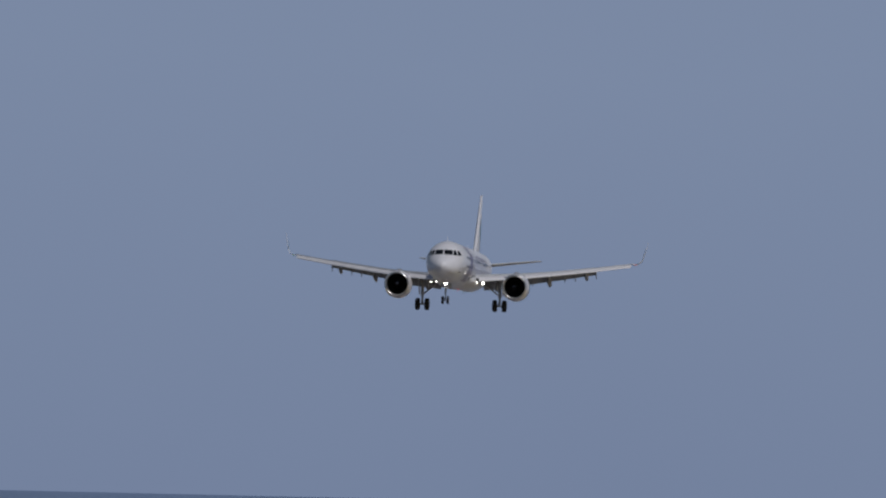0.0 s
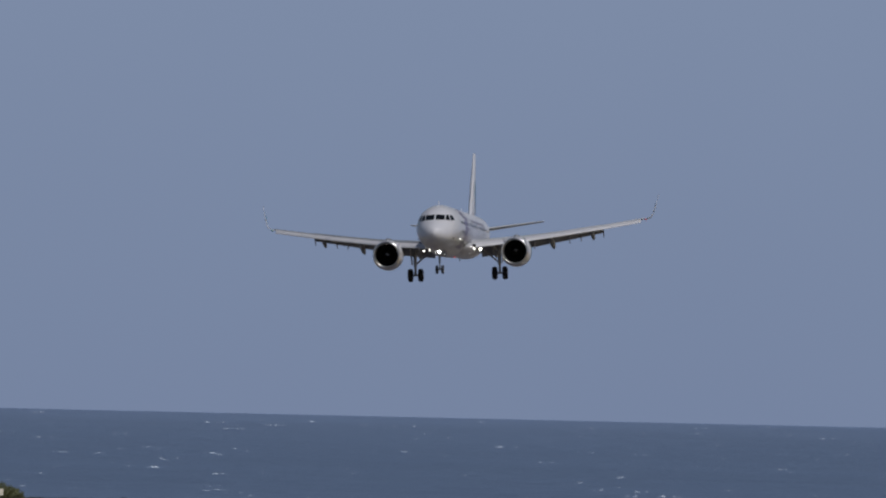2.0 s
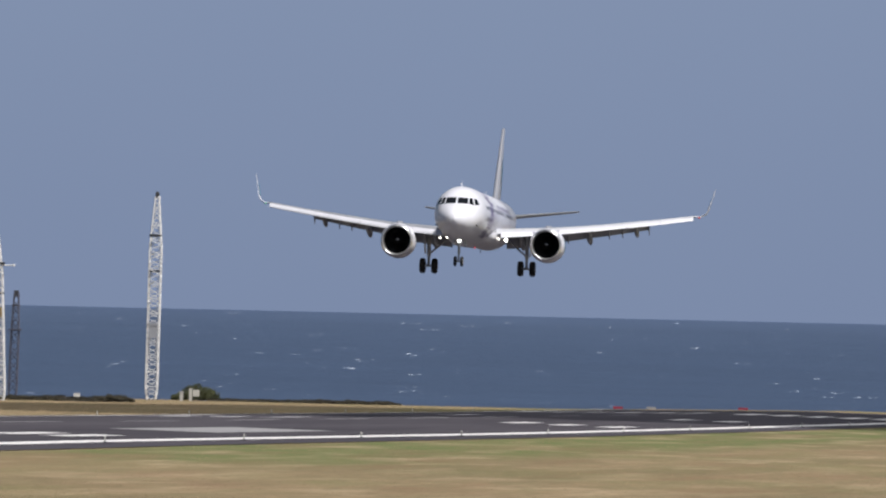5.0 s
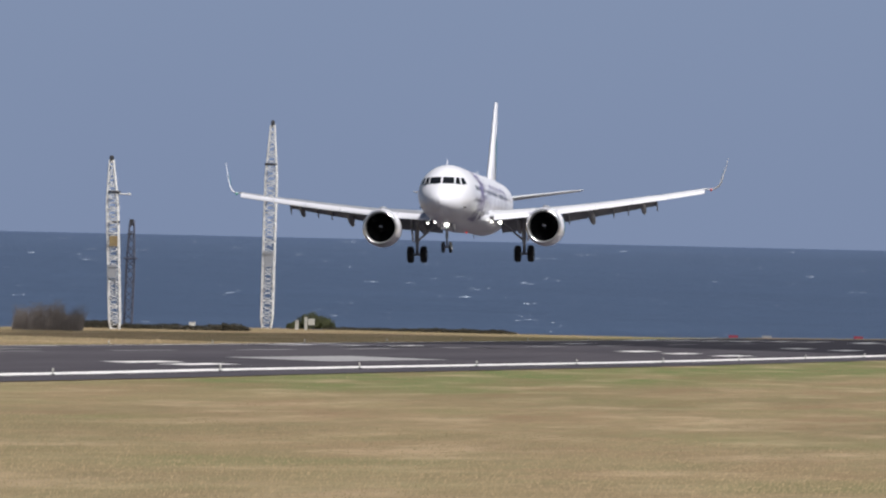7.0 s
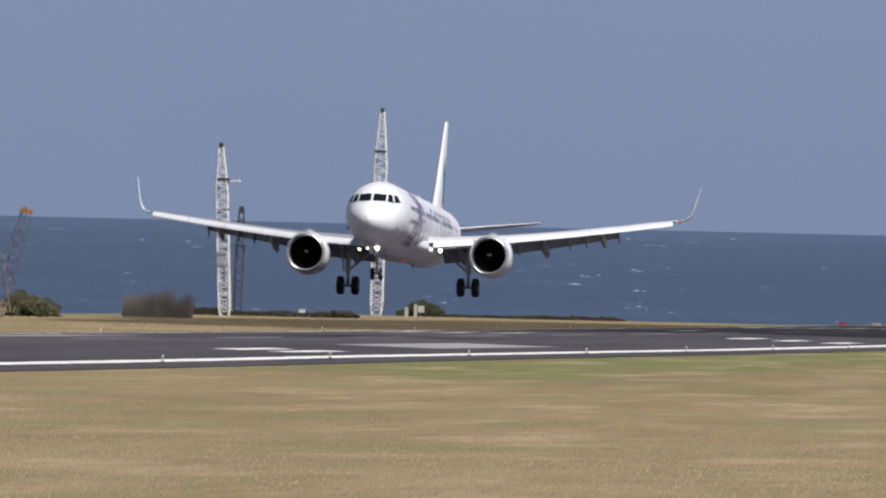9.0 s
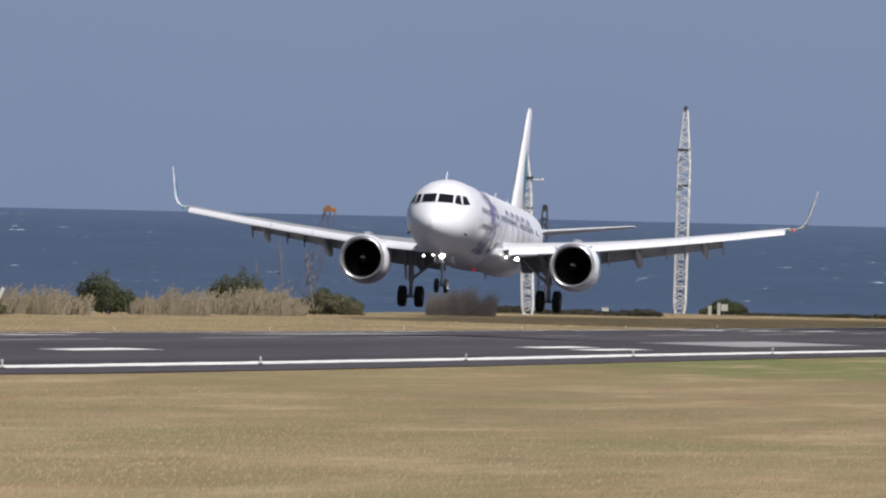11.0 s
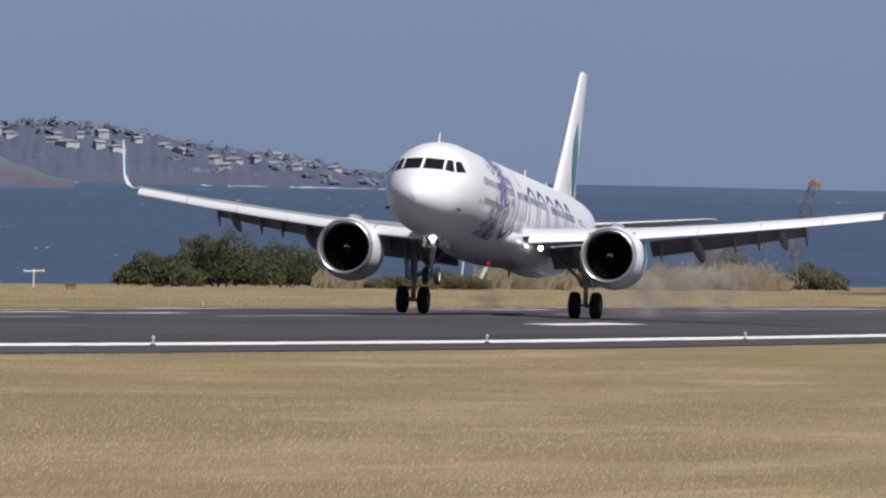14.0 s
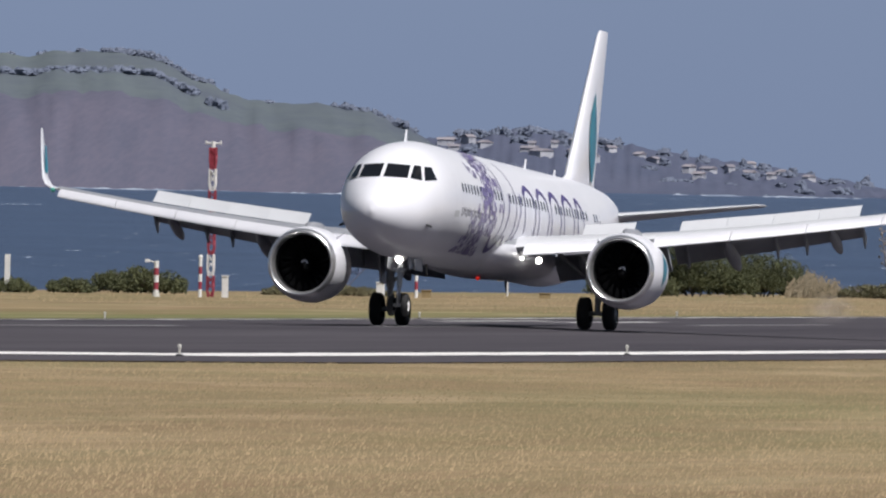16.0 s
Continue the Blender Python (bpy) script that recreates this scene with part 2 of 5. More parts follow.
# ---- mesh helpers ----
class Shape:
    """Points and faces of one mesh, filled by simple forms."""

    def __init__(self):
        self.v, self.f = [], []

    def add(self, pts, faces):
        k = len(self.v)
        self.v.extend(tuple(p) for p in pts)
        self.f.extend(tuple(i + k for i in f) for f in faces)
        return self

    def box(self, lo, hi, m=None):
        x0, y0, z0 = lo
        x1, y1, z1 = hi
        p = [Vector(c) for c in ((x0, y0, z0), (x1, y0, z0), (x1, y1, z0), (x0, y1, z0), (x0, y0, z1), (x1, y0, z1), (x1, y1, z1), (x0, y1, z1))]
        if m:
            p = [m @ c for c in p]
        return self.add(p, [(0, 3, 2, 1), (4, 5, 6, 7), (0, 1, 5, 4), (1, 2, 6, 5), (2, 3, 7, 6), (3, 0, 4, 7)])

    def loft(self, rings, caps=True, loop=True):
        n = len(rings[0])
        pts = [p for r in rings for p in r]
        faces = []
        for i in range(len(rings) - 1):
            for j in range(n if loop else n - 1):
                k = (j + 1) % n
                faces.append((i * n + j, i * n + k, (i + 1) * n + k, (i + 1) * n + j))
        if caps:
            faces.append(tuple(range(n - 1, -1, -1)))
            faces.append(tuple((len(rings) - 1) * n + j for j in range(n)))
        return self.add(pts, faces)

    def tube(self, p, q, r0, r1=None, n=8):
        p, q = Vector(p), Vector(q)
        r1 = r0 if r1 is None else r1
        w = (q - p).normalized()
        a = w.orthogonal().normalized()
        b = w.cross(a)
        ring = [(math.cos(2 * math.pi * i / n), math.sin(2 * math.pi * i / n)) for i in range(n)]
        return self.loft([[p + (a * c + b * s) * r0 for c, s in ring], [q + (a * c + b * s) * r1 for c, s in ring]])

    def lathe(self, centre, axis, profile, n=32, caps=False):
        """profile: pairs of distance along the axis and radius."""
        c, w = Vector(centre), Vector(axis).normalized()
        a = w.orthogonal().normalized()
        b = w.cross(a)
        rings = [[c + w * t + (a * math.cos(2 * math.pi * i / n) + b * math.sin(2 * math.pi * i / n)) * r for i in range(n)] for t, r in profile]
        return self.loft(rings, caps)

    def mesh(self, name, mat, smooth=False):
        me = bpy.data.meshes.new(name)
        me.from_pydata(self.v, [], self.f)
        me.materials.append(mat)
        if smooth:
            me.shade_smooth()
            me.set_sharp_from_angle(angle=radians(42))
        me.update()
        return me


def part(name, shape, mat, parent=None, label="", smooth=False):
    ob = new(name, shape.mesh(name, mat, smooth) if isinstance(shape, Shape) else shape)
    ob.parent = parent
    if label:
        ob["label"] = label
    return ob


def empty(name, place=(0, 0, 0)):
    ob = new(name)
    ob.location = place
    return ob


# ---- ground ----
AXIS = -97.1  # the runway's centre line
HALF = 21.4
PROFILE_Y = [-400, 0, 200, 340, 400, 460, 520, 580, 640, 740, 845, 1000, 1304, 1430, 1600]
PROFILE_Z = [4.0, -1.0, -4.3, -6.4, -7.13, -7.82, -8.44, -9.04, -9.6, -10.6, -11.65, -13.1, -15.85, -16.9, -18.4]


def ground_z(x, y):
    z = float(np.interp(y, PROFILE_Y, PROFILE_Z))
    if x > AXIS + 22.5:
        return z - 0.02 * (x - AXIS - 22.5)
    if x > AXIS - 22.5:
        return z + 0.33 * (1 - abs(x - AXIS) / 22.5)
    return z - 0.2 * min(1.0, max(0.0, (y - 900) / 400)) * min(1.0, (AXIS - 22.5 - x) / 6)  # the verge beyond is lowered to fit the camera's view


SEA_Z = -24.8


def sheet(name, xs, ys, mat, lift=0.0, rough=0.0):
    s = Shape()
    pts = [(x, y, ground_z(x, y) + lift + rough * noise.noise((x * 0.06, y * 0.02, 0))) for y in ys for x in xs]
    n = len(xs)
    return s.add(pts, [(j * n + i, j * n + i + 1, (j + 1) * n + i + 1, (j + 1) * n + i) for j in range(len(ys) - 1) for i in range(n - 1)])


def build_ground():
    xs = [-184, -181, -178, -172, -160, -145, -130, -122, -119.6, AXIS, -74.6, -71.5, -60, -45, -30, -15, 0, 20, 60, 120, 300, 600]
    ys = [-400, -200, -50] + list(range(0, 1500, 12)) + [1500]
    n = len(xs)
    g = sheet("ground", xs, ys, GRASS)
    ob = part("ground", g, GRASS)
    tagged(ob, "dry yellow-brown airfield meadow with green patches", "grass", kind="structure")
    # the cliff below the edge of the meadow
    c = Shape()
    rim = [(-184, y) for y in ys] + [(x, 1500) for x in xs[1:]]
    top = [(x, y, ground_z(x, y)) for x, y in rim]
    low = [(x - 6 if y < 1500 else x, y + (6 if y >= 1500 else 0), SEA_Z - 1) for x, y in rim]
    m = len(rim)
    c.add(top + low, [(i, i + 1, m + i + 1, m + i) for i in range(m - 1)])
    tagged(part("cliff", c, EARTH), "brown earth cliff below the airfield meadow", "cliff", kind="structure")
    r = sheet("runway", [AXIS - HALF - 2.6, AXIS - HALF, AXIS - 11, AXIS, AXIS + 11, AXIS + HALF, -74.6, -71.5], list(range(-400, 1440, 12)) + [1440], ASPHALT, 0.03)
    tagged(part("runway", r, ASPHALT), "dark grey asphalt runway with worn rubber marks", "runway", kind="structure")


def marking(name, x0, x1, y0, y1, mat, label, ragged=0.0):
    step = 2.5
    k = max(2, int((y1 - y0) / step) + 1)
    ys = [y0 + (y1 - y0) * i / (k - 1) for i in range(k)]
    s = Shape()
    pts = []
    for y in ys:
        e, g = (ragged * (noise.noise((y * 0.33, x0, k)) + 0.6 * noise.noise((y * 1.1, x0, k))) for k in (0, 7))
        pts += [(x0 + e, y, ground_z(x0, y) + 0.042), (x1 + g, y, ground_z(x1, y) + 0.042)]
    s.add(pts, [(2 * i, 2 * i + 1, 2 * i + 3, 2 * i + 2) for i in range(k - 1)])
    return tagged(part(name, s, mat), label, "road marking", kind="structure")


def build_markings():
    marking("edge_line", -76.85, -75.05, -400, 1436, LINE, "white painted line along the runway edge", 0.28)
    marking("edge_line", -119.2, -118.3, -400, 1436, LINE, "white painted line along the runway edge", 0.28)
    for x0, x1, y0, y1, mat in ((-84.9, -83.4, 661, 684, LINE), (-81.9, -80.4, 659, 681, LINE), (-88.0, -82.0, 737, 800, WORN),
                                (-112.2, -106.2, 737, 800, WORN), (-113.8, -112.3, 661, 684, LINE), (-110.8, -109.3, 659, 681, LINE),
                                (-89.2, -87.7, 985, 1008, LINE), (-85.2, -83.7, 978, 1000, LINE), (-81.2, -79.7, 972, 995, LINE),
                                (-106.5, -105.0, 985, 1008, LINE), (-110.5, -109.0, 985, 1008, LINE), (-114.5, -113.0, 985, 1008, LINE),
                                (-88.6, -87.0, 540, 562, LINE), (-107.2, -105.6, 540, 562, LINE), (-112.0, -110.4, 540, 562, LINE),
                                (-88.6, -87.0, 1130, 1153, LINE), (-84.6, -83.0, 1130, 1153, LINE), (-107.2, -105.6, 1130, 1153, LINE)):
        marking("touchdown_marking", x0, x1, y0, y1, mat, "white painted touchdown bar on the runway" if mat is LINE else "large worn grey-white aiming block on the runway", 0.3)
    for i in range(12):
        x = AXIS + (i - 5.5) * 3.3 + (0.9 if i > 5 else -0.9)
        marking("threshold_bar", x - 0.9, x + 0.9, 1300, 1330, LINE, "white painted threshold bar on the runway", 0.05)
    y = 100.0
    while y < 1280:
        marking("centre_line_dash", AXIS - 0.35, AXIS + 0.35, y, y + 30, WORN, "worn white dash on the runway centre line", 0.04)
        y += 60


def build_sea():
    rad = [30, 300, 700] + [1000 + 150 * i for i in range(27)]
    n = 180
    pts = [(r * math.sin(2 * math.pi * i / n), r * math.cos(2 * math.pi * i / n), SEA_Z) for r in rad for i in range(n)]
    s = Shape().add(pts, [(j * n + i, (j + 1) * n + i, (j + 1) * n + (i + 1) % n, j * n + (i + 1) % n) for j in range(len(rad) - 1) for i in range(n)])
    s.f = [tuple(reversed(f)) for f in s.f]
    tagged(part("sea", s, SEA), "dark slate-blue choppy sea reaching the horizon", "sea", kind="structure")
    rng = random.Random(4)
    w = Shape()
    for _ in range(1500):
        b = radians(rng.uniform(1.5, 14.5))
        d = 1 / rng.uniform(1 / 4700, 1 / 1450)
        k = d / 2500
        size = rng.choice((0.5, 0.7, 0.7, 1.0, 1.6))
        for _ in range(rng.choice((1, 2, 2, 3, 4))):
            wide, deep, tall = rng.uniform(0.15, 0.5) * k * size, rng.uniform(0.5, 1.8), rng.uniform(0.03, 0.11) * k * size
            cx, cy = -d * math.sin(b) + rng.gauss(0, 0.55) * k * size, d * math.cos(b) + rng.gauss(0, 5) * k
            segs = 5
            rows = []
            for dy, dz in ((-deep, 0), (0, 1), (deep, 0)):
                rows.append([(cx + wide * (2 * i / segs - 1) * math.cos(b), cy + dy + wide * (2 * i / segs - 1) * math.sin(b) + rng.uniform(-.4, .4),
                              SEA_Z - 0.02 + tall * dz * (1 - (2 * i / segs - 1) ** 2) * rng.uniform(0.1, 1.2)) for i in range(segs + 1)])
            w.loft(rows, caps=False, loop=False)
    for _ in range(48):
        b, d = rng.uniform(9.9, 14.2), 3972
        if b < 11.75:
            d = 4318
        p = aim(b, 0, d - rng.uniform(0, 18))
        wide = rng.choice((1.2, 2.0, 3.0, 6.0)) * rng.uniform(.6, 1.2)
        rows = [[(p.x + wide * (2 * i / 5 - 1), p.y + dy, SEA_Z - 0.02 + dz * rng.uniform(.3, 1.0) * (1 - (2 * i / 5 - 1) ** 2)) for i in range(6)] for dy, dz in ((-1.5, 0), (0, .5), (1.5, 0))]
        w.loft(rows, caps=False, loop=False)
    tagged(part("whitecaps", w, FOAM), "small white breaking wave crests on the sea", "waves", kind="stuff")


def build_sky():
    m = bpy.data.materials.new("hazy_sky")
    m.use_nodes = True
    nt = m.node_tree
    n, ln = nt.nodes, nt.links
    n.remove(n["Principled BSDF"])
    em = n.new("ShaderNodeEmission")
    tc = n.new("ShaderNodeTexCoord")
    sep = n.new("ShaderNodeSeparateXYZ")
    ln.new(tc.outputs["Object"], sep.inputs[0])
    r = n.new("ShaderNodeMapRange")
    r.inputs["From Min"].default_value, r.inputs["From Max"].default_value = -30, 160
    ln.new(sep.outputs["Z"], r.inputs[0])
    nz = n.new("ShaderNodeTexNoise")
    nz.inputs["Scale"].default_value, nz.inputs["Detail"].default_value = 0.006, 4
    ln.new(tc.outputs["Object"], nz.inputs["Vector"])
    ad = n.new("ShaderNodeMath")
    ad.operation = "MULTIPLY_ADD"
    ad.inputs[1].default_value = 0.35
    ln.new(nz.outputs[0], ad.inputs[0])
    ln.new(r.outputs[0], ad.inputs[2])
    mix = n.new("ShaderNodeMix")
    mix.data_type = "RGBA"
    mix.inputs["A"].default_value, mix.inputs["B"].default_value = (0.182, 0.234, 0.362, 1), (0.212, 0.270, 0.40, 1)
    ln.new(ad.outputs[0], mix.inputs["Factor"])
    ln.new(mix.outputs["Result"], em.inputs[0])
    em.inputs[1].default_value = 1.0
    ln.new(em.outputs[0], n["Material Output"].inputs[0])
    k = 96
    s = Shape().loft([[(4930 * math.sin(2 * math.pi * i / k), 4930 * math.cos(2 * math.pi * i / k), z) for i in range(k)] for z in (-40, 40, 120, 250, 420)], caps=False)
    tagged(part("backdrop", s, m), "hazy slate-blue sky above the sea", "sky", kind="structure")


build_ground()
build_markings()
build_sea()
build_sky()


# ---- distant coast ----
def ridge(name, outline, shore, crest, back, mat, label, pasture=None, seed=0.0, steep=0.62, gully=1.0):
    """A long hill: outline of bearings and elevations (degrees) of its crest, at distances shore, crest and back from the viewer."""
    bs = [o[0] for o in outline]
    es = [o[1] for o in outline]
    cols, rows = 240, 16
    pts = []
    for i in range(cols):
        b = bs[0] + (bs[-1] - bs[0]) * i / (cols - 1)
        e = float(np.mean(np.interp([b - .09, b - .045, b, b + .045, b + .09], bs, es)))
        jag = 1.6 * noise.noise((b * 9, seed, 0)) + 0.8 * noise.noise((b * 31, seed, 2))
        top = crest * math.tan(radians(e)) + jag
        for j in range(rows):
            u = j / (rows - 4)
            if u <= 1:
                d = shore + (crest - shore) * u
                h = SEA_Z - 0.5 + (top - SEA_Z) * min(1, (steep * min(1, u / 0.38) ** 0.8 + (1 - steep) * max(0, (u - 0.38) / 0.62)))
                h += gully * (3.2 * noise.noise((b * 14, u * 3, seed)) + 2.2 * noise.noise((b * 38, u * 4, seed)) + 1.2 * noise.noise((b * 90, u * 7, seed))) * math.sin(math.pi * min(1, u))
            else:
                d = crest + (back - crest) * (u - 1) * 4
                h = top - (u - 1) * 4 * 12
            p = aim(b, 0, d)
            pts.append((p.x, p.y, h))
    faces = [(i * rows + j, (i + 1) * rows + j, (i + 1) * rows + j + 1, i * rows + j + 1) for i in range(cols - 1) for j in range(rows - 1)]
    ob = part(name, Shape().add(pts, faces), mat)
    ob.data.shade_smooth()
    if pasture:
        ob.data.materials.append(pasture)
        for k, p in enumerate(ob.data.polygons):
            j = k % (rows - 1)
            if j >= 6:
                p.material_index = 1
    return tagged(ob, label, "hill", kind="structure")


CLIFF_LINE = [(11.2, -0.325), (11.487, -0.241), (11.727, -0.105), (11.846, -0.045), (11.965, -0.002), (12.108, 0.02), (12.274, 0.026), (12.487, 0.03), (12.607, 0.084),
              (12.726, 0.133), (12.87, 0.215), (13.083, 0.229), (13.296, 0.21), (13.509, 0.198), (14.5, 0.19), (16.5, 0.23), (19.0, 0.1)]
HOUSE_LINE = [(9.3, -0.315), (9.75, -0.285), (9.87, -0.265), (9.975, -0.25), (10.1, -0.225), (10.24, -0.2), (10.40, -0.19), (10.52, -0.165), (10.735, -0.142), (10.9, -0.117),
              (11.0, -0.09), (11.16, -0.07), (11.26, -0.055), (11.38, -0.07), (11.52, -0.075), (11.65, -0.11), (11.8, -0.13), (12.4, -0.2)]
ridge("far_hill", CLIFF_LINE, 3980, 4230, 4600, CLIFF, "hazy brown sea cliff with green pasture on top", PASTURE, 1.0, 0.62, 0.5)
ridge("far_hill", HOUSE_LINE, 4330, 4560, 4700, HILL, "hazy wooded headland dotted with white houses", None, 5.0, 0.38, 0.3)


def far_house(bearing, elevation, distance, wide, tall, turn):
    base = aim(bearing, elevation, distance)
    ob = empty("house", base)
    ob.rotation_euler = (0, 0, radians(bearing + turn))
    w, d = wide / 2, 3.0
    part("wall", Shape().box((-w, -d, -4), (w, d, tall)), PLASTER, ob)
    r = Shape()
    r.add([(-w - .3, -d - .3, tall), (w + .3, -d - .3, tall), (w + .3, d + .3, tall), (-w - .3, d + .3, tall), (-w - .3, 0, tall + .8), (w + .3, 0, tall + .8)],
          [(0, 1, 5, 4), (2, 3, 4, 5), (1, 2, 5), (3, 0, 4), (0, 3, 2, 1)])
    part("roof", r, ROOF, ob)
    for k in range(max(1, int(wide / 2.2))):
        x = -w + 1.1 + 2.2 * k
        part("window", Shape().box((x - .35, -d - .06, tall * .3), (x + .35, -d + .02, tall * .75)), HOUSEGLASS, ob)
    return tagged(ob, "small white house on the far hillside", "house", "houses on the far headland")


def build_far_houses():
    rng = random.Random(11)
    spots = [(11.634, -0.129, 9), (11.60, -0.150, 6), (11.279, -0.149, 7), (11.243, -0.165, 8), (11.089, -0.165, 4), (11.029, -0.180, 4), (11.28, -0.128, 4), (11.091, -0.118, 5),
             (10.532, -0.222, 6), (10.355, -0.200, 5), (10.224, -0.226, 4), (10.563, -0.248, 6), (10.351, -0.230, 5), (10.256, -0.245, 4), (10.623, -0.218, 4),
             (11.55, -0.115, 5), (11.48, -0.13, 4), (11.17, -0.128, 4), (10.95, -0.14, 4), (10.83, -0.165, 4), (10.75, -0.185, 3), (10.45, -0.215, 4), (10.12, -0.245, 3)]
    for b, e, w in spots:
        top = float(np.interp(b, [o[0] for o in HOUSE_LINE], [o[1] for o in HOUSE_LINE]))
        q = min(0.97, max(0.1, (e + 0.328) / (top + 0.328)))
        far_house(b + rng.uniform(-.012, .012), e - 0.008, 4330 + 230 * q - 9, w * rng.uniform(0.4, 0.75), rng.uniform(0.7, 1.4), rng.uniform(-50, 50))


build_far_houses()


def leaf_cloud(shape, rng, centre, size, count, leaf, up=0.0):
    """Many small folded leaves near the surface of a lumpy body."""
    cx, cy, cz = centre
    sx, sy, sz = size
    for _ in range(count):
        a, h = rng.uniform(0, 2 * math.pi), rng.uniform(-0.25, 1)
        rr = math.sqrt(max(0, 1 - h * h))
        lump = 0.78 + 0.45 * noise.noise((cx + math.cos(a) * rr * 1.8, cy + math.sin(a) * rr * 1.8, cz + h * 1.8)) + rng.uniform(-0.2, 0.08)
        p = Vector((cx + sx * rr * math.cos(a) * lump, cy + sy * rr * math.sin(a) * lump, cz + sz * h * lump))
        d1 = Vector((rng.gauss(0, 1), rng.gauss(0, 1), rng.gauss(0, 1) + up)).normalized()
        d2 = d1.orthogonal().normalized()
        d2.rotate(Matrix.Rotation(rng.uniform(0, 6.28), 3, d1))
        l, w = leaf * rng.uniform(0.6, 1.4), leaf * rng.uniform(0.25, 0.55)
        nrm = d1.cross(d2) * w * 0.4
        shape.add([p - d1 * l, p + d2 * w + nrm, p + d1 * l, p - d2 * w + nrm], [(0, 1, 2), (0, 2, 3)])


def hill_height(bearing, distance):
    """The height of whichever far hill stands at that place."""
    outline, shore, crest, steep = (CLIFF_LINE, 3980, 4230, 0.62) if distance < 4300 else (HOUSE_LINE, 4330, 4560, 0.38)
    e = float(np.interp(bearing, [o[0] for o in outline], [o[1] for o in outline]))
    u = min(1.0, (distance - shore) / (crest - shore))
    top = crest * math.tan(radians(e))
    return SEA_Z - 0.5 + (top - SEA_Z) * min(1, steep * min(1, u / 0.38) ** 0.8 + (1 - steep) * max(0, (u - 0.38) / 0.62))


def far_tree(bearing, elevation, distance, wide, tall, rng):
    base = aim(bearing, elevation, distance)
    base.z = min(base.z, hill_height(bearing, distance) - 0.3)
    ob = empty("tree", base)
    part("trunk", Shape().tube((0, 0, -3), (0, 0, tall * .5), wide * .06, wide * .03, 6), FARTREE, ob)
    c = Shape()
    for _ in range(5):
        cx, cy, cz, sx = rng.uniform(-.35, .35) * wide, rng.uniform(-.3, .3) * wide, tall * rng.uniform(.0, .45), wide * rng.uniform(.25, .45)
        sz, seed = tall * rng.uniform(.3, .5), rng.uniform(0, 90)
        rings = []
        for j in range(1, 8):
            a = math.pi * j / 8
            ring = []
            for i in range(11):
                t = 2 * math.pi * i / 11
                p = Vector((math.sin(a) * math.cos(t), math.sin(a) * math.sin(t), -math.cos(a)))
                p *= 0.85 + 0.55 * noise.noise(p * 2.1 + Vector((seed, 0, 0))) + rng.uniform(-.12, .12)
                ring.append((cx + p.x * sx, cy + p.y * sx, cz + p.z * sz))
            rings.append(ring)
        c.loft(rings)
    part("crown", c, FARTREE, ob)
    return tagged(ob, "dark hazy tree on the far ridge", "tree", "trees on the far headland")


def build_far_trees():
    rng = random.Random(21)
    bs, es = [o[0] for o in HOUSE_LINE], [o[1] for o in HOUSE_LINE]
    for i in range(48):
        b = rng.uniform(9.9, 11.7)
        d = rng.uniform(4450, 4555)
        top = float(np.interp(b, bs, es))
        e = top - rng.choice((0.018, 0.022, 0.03, 0.06, 0.09))
        d = 4330 + 230 * min(1, max(0.1, (e + 0.328) / (top + 0.328)))
        far_tree(b, e, d, rng.uniform(2.5, 6.5), rng.uniform(2.2, 4.5), rng)
    for i in range(22):
        b = rng.uniform(9.9, 11.75)
        top = float(np.interp(b, bs, es))
        e = top - 0.02 - rng.random() ** 1.5 * 0.13
        d = 4330 + 230 * min(1, max(0.05, (e + 0.328) / (top + 0.328)))
        far_tree(b, e, d - 4, rng.uniform(2.5, 5.0), rng.uniform(1.2, 2.2), rng)
    for b, e, w, h in ((11.25, -0.095, 11, 4), (11.30, -0.095, 9, 3.6), (11.20, -0.098, 8, 3.4), (9.87, -0.272, 4, 4.5), (11.55, -0.09, 7, 3)):
        far_tree(b, e, 4550, w, h, rng)
    bs, es = [o[0] for o in CLIFF_LINE], [o[1] for o in CLIFF_LINE]
    for i in range(30):
        b = rng.uniform(11.75, 13.5)
        far_tree(b, float(np.interp(b, bs, es)) - 0.024, 4231, rng.uniform(3, 6), rng.uniform(2, 3.2), rng)
    # scrub on the crest, a hedge across the pasture and single trees
    for i in range(26):
        b = 12.66 + 0.40 * i / 25 + rng.uniform(-.01, .01)
        far_tree(b, float(np.interp(b, bs, es)) - 0.022, 4228, rng.uniform(3, 5.5), rng.uniform(2.2, 3.4), rng)
    for i in range(60):
        b = 12.70 + 1.15 * i / 59 + rng.uniform(-.01, .01)
        far_tree(b, 0.122 + 0.006 * math.sin(b * 9), 4168, rng.uniform(4, 6.5), rng.uniform(2.2, 3.6), rng)
    for i in range(14):
        b = 11.78 + 0.32 * i / 13 + rng.uniform(-.01, .01)
        far_tree(b, float(np.interp(b, bs, es)) - 0.022, 4228, rng.uniform(3, 6), rng.uniform(2.0, 3.6), rng)
    for b, e, w, h in ((12.61, 0.066, 5, 4.5), (12.585, 0.06, 5, 4), (12.72, -0.005, 6, 3), (12.57, -0.03, 6, 3.5), (12.69, -0.02, 7, 3), (12.95, 0.03, 5, 2)):
        far_tree(b, e - 0.02, 4150, w, h, rng)


build_far_trees()


# ---- the aircraft ----
# Lengths from the nose (a), to the aircraft's left (l) and above the hanging main wheels (u).
GEAR_A = 21.98
MID = 4.2


def at(a, l, u):
    return Vector((l, a - GEAR_A, u))


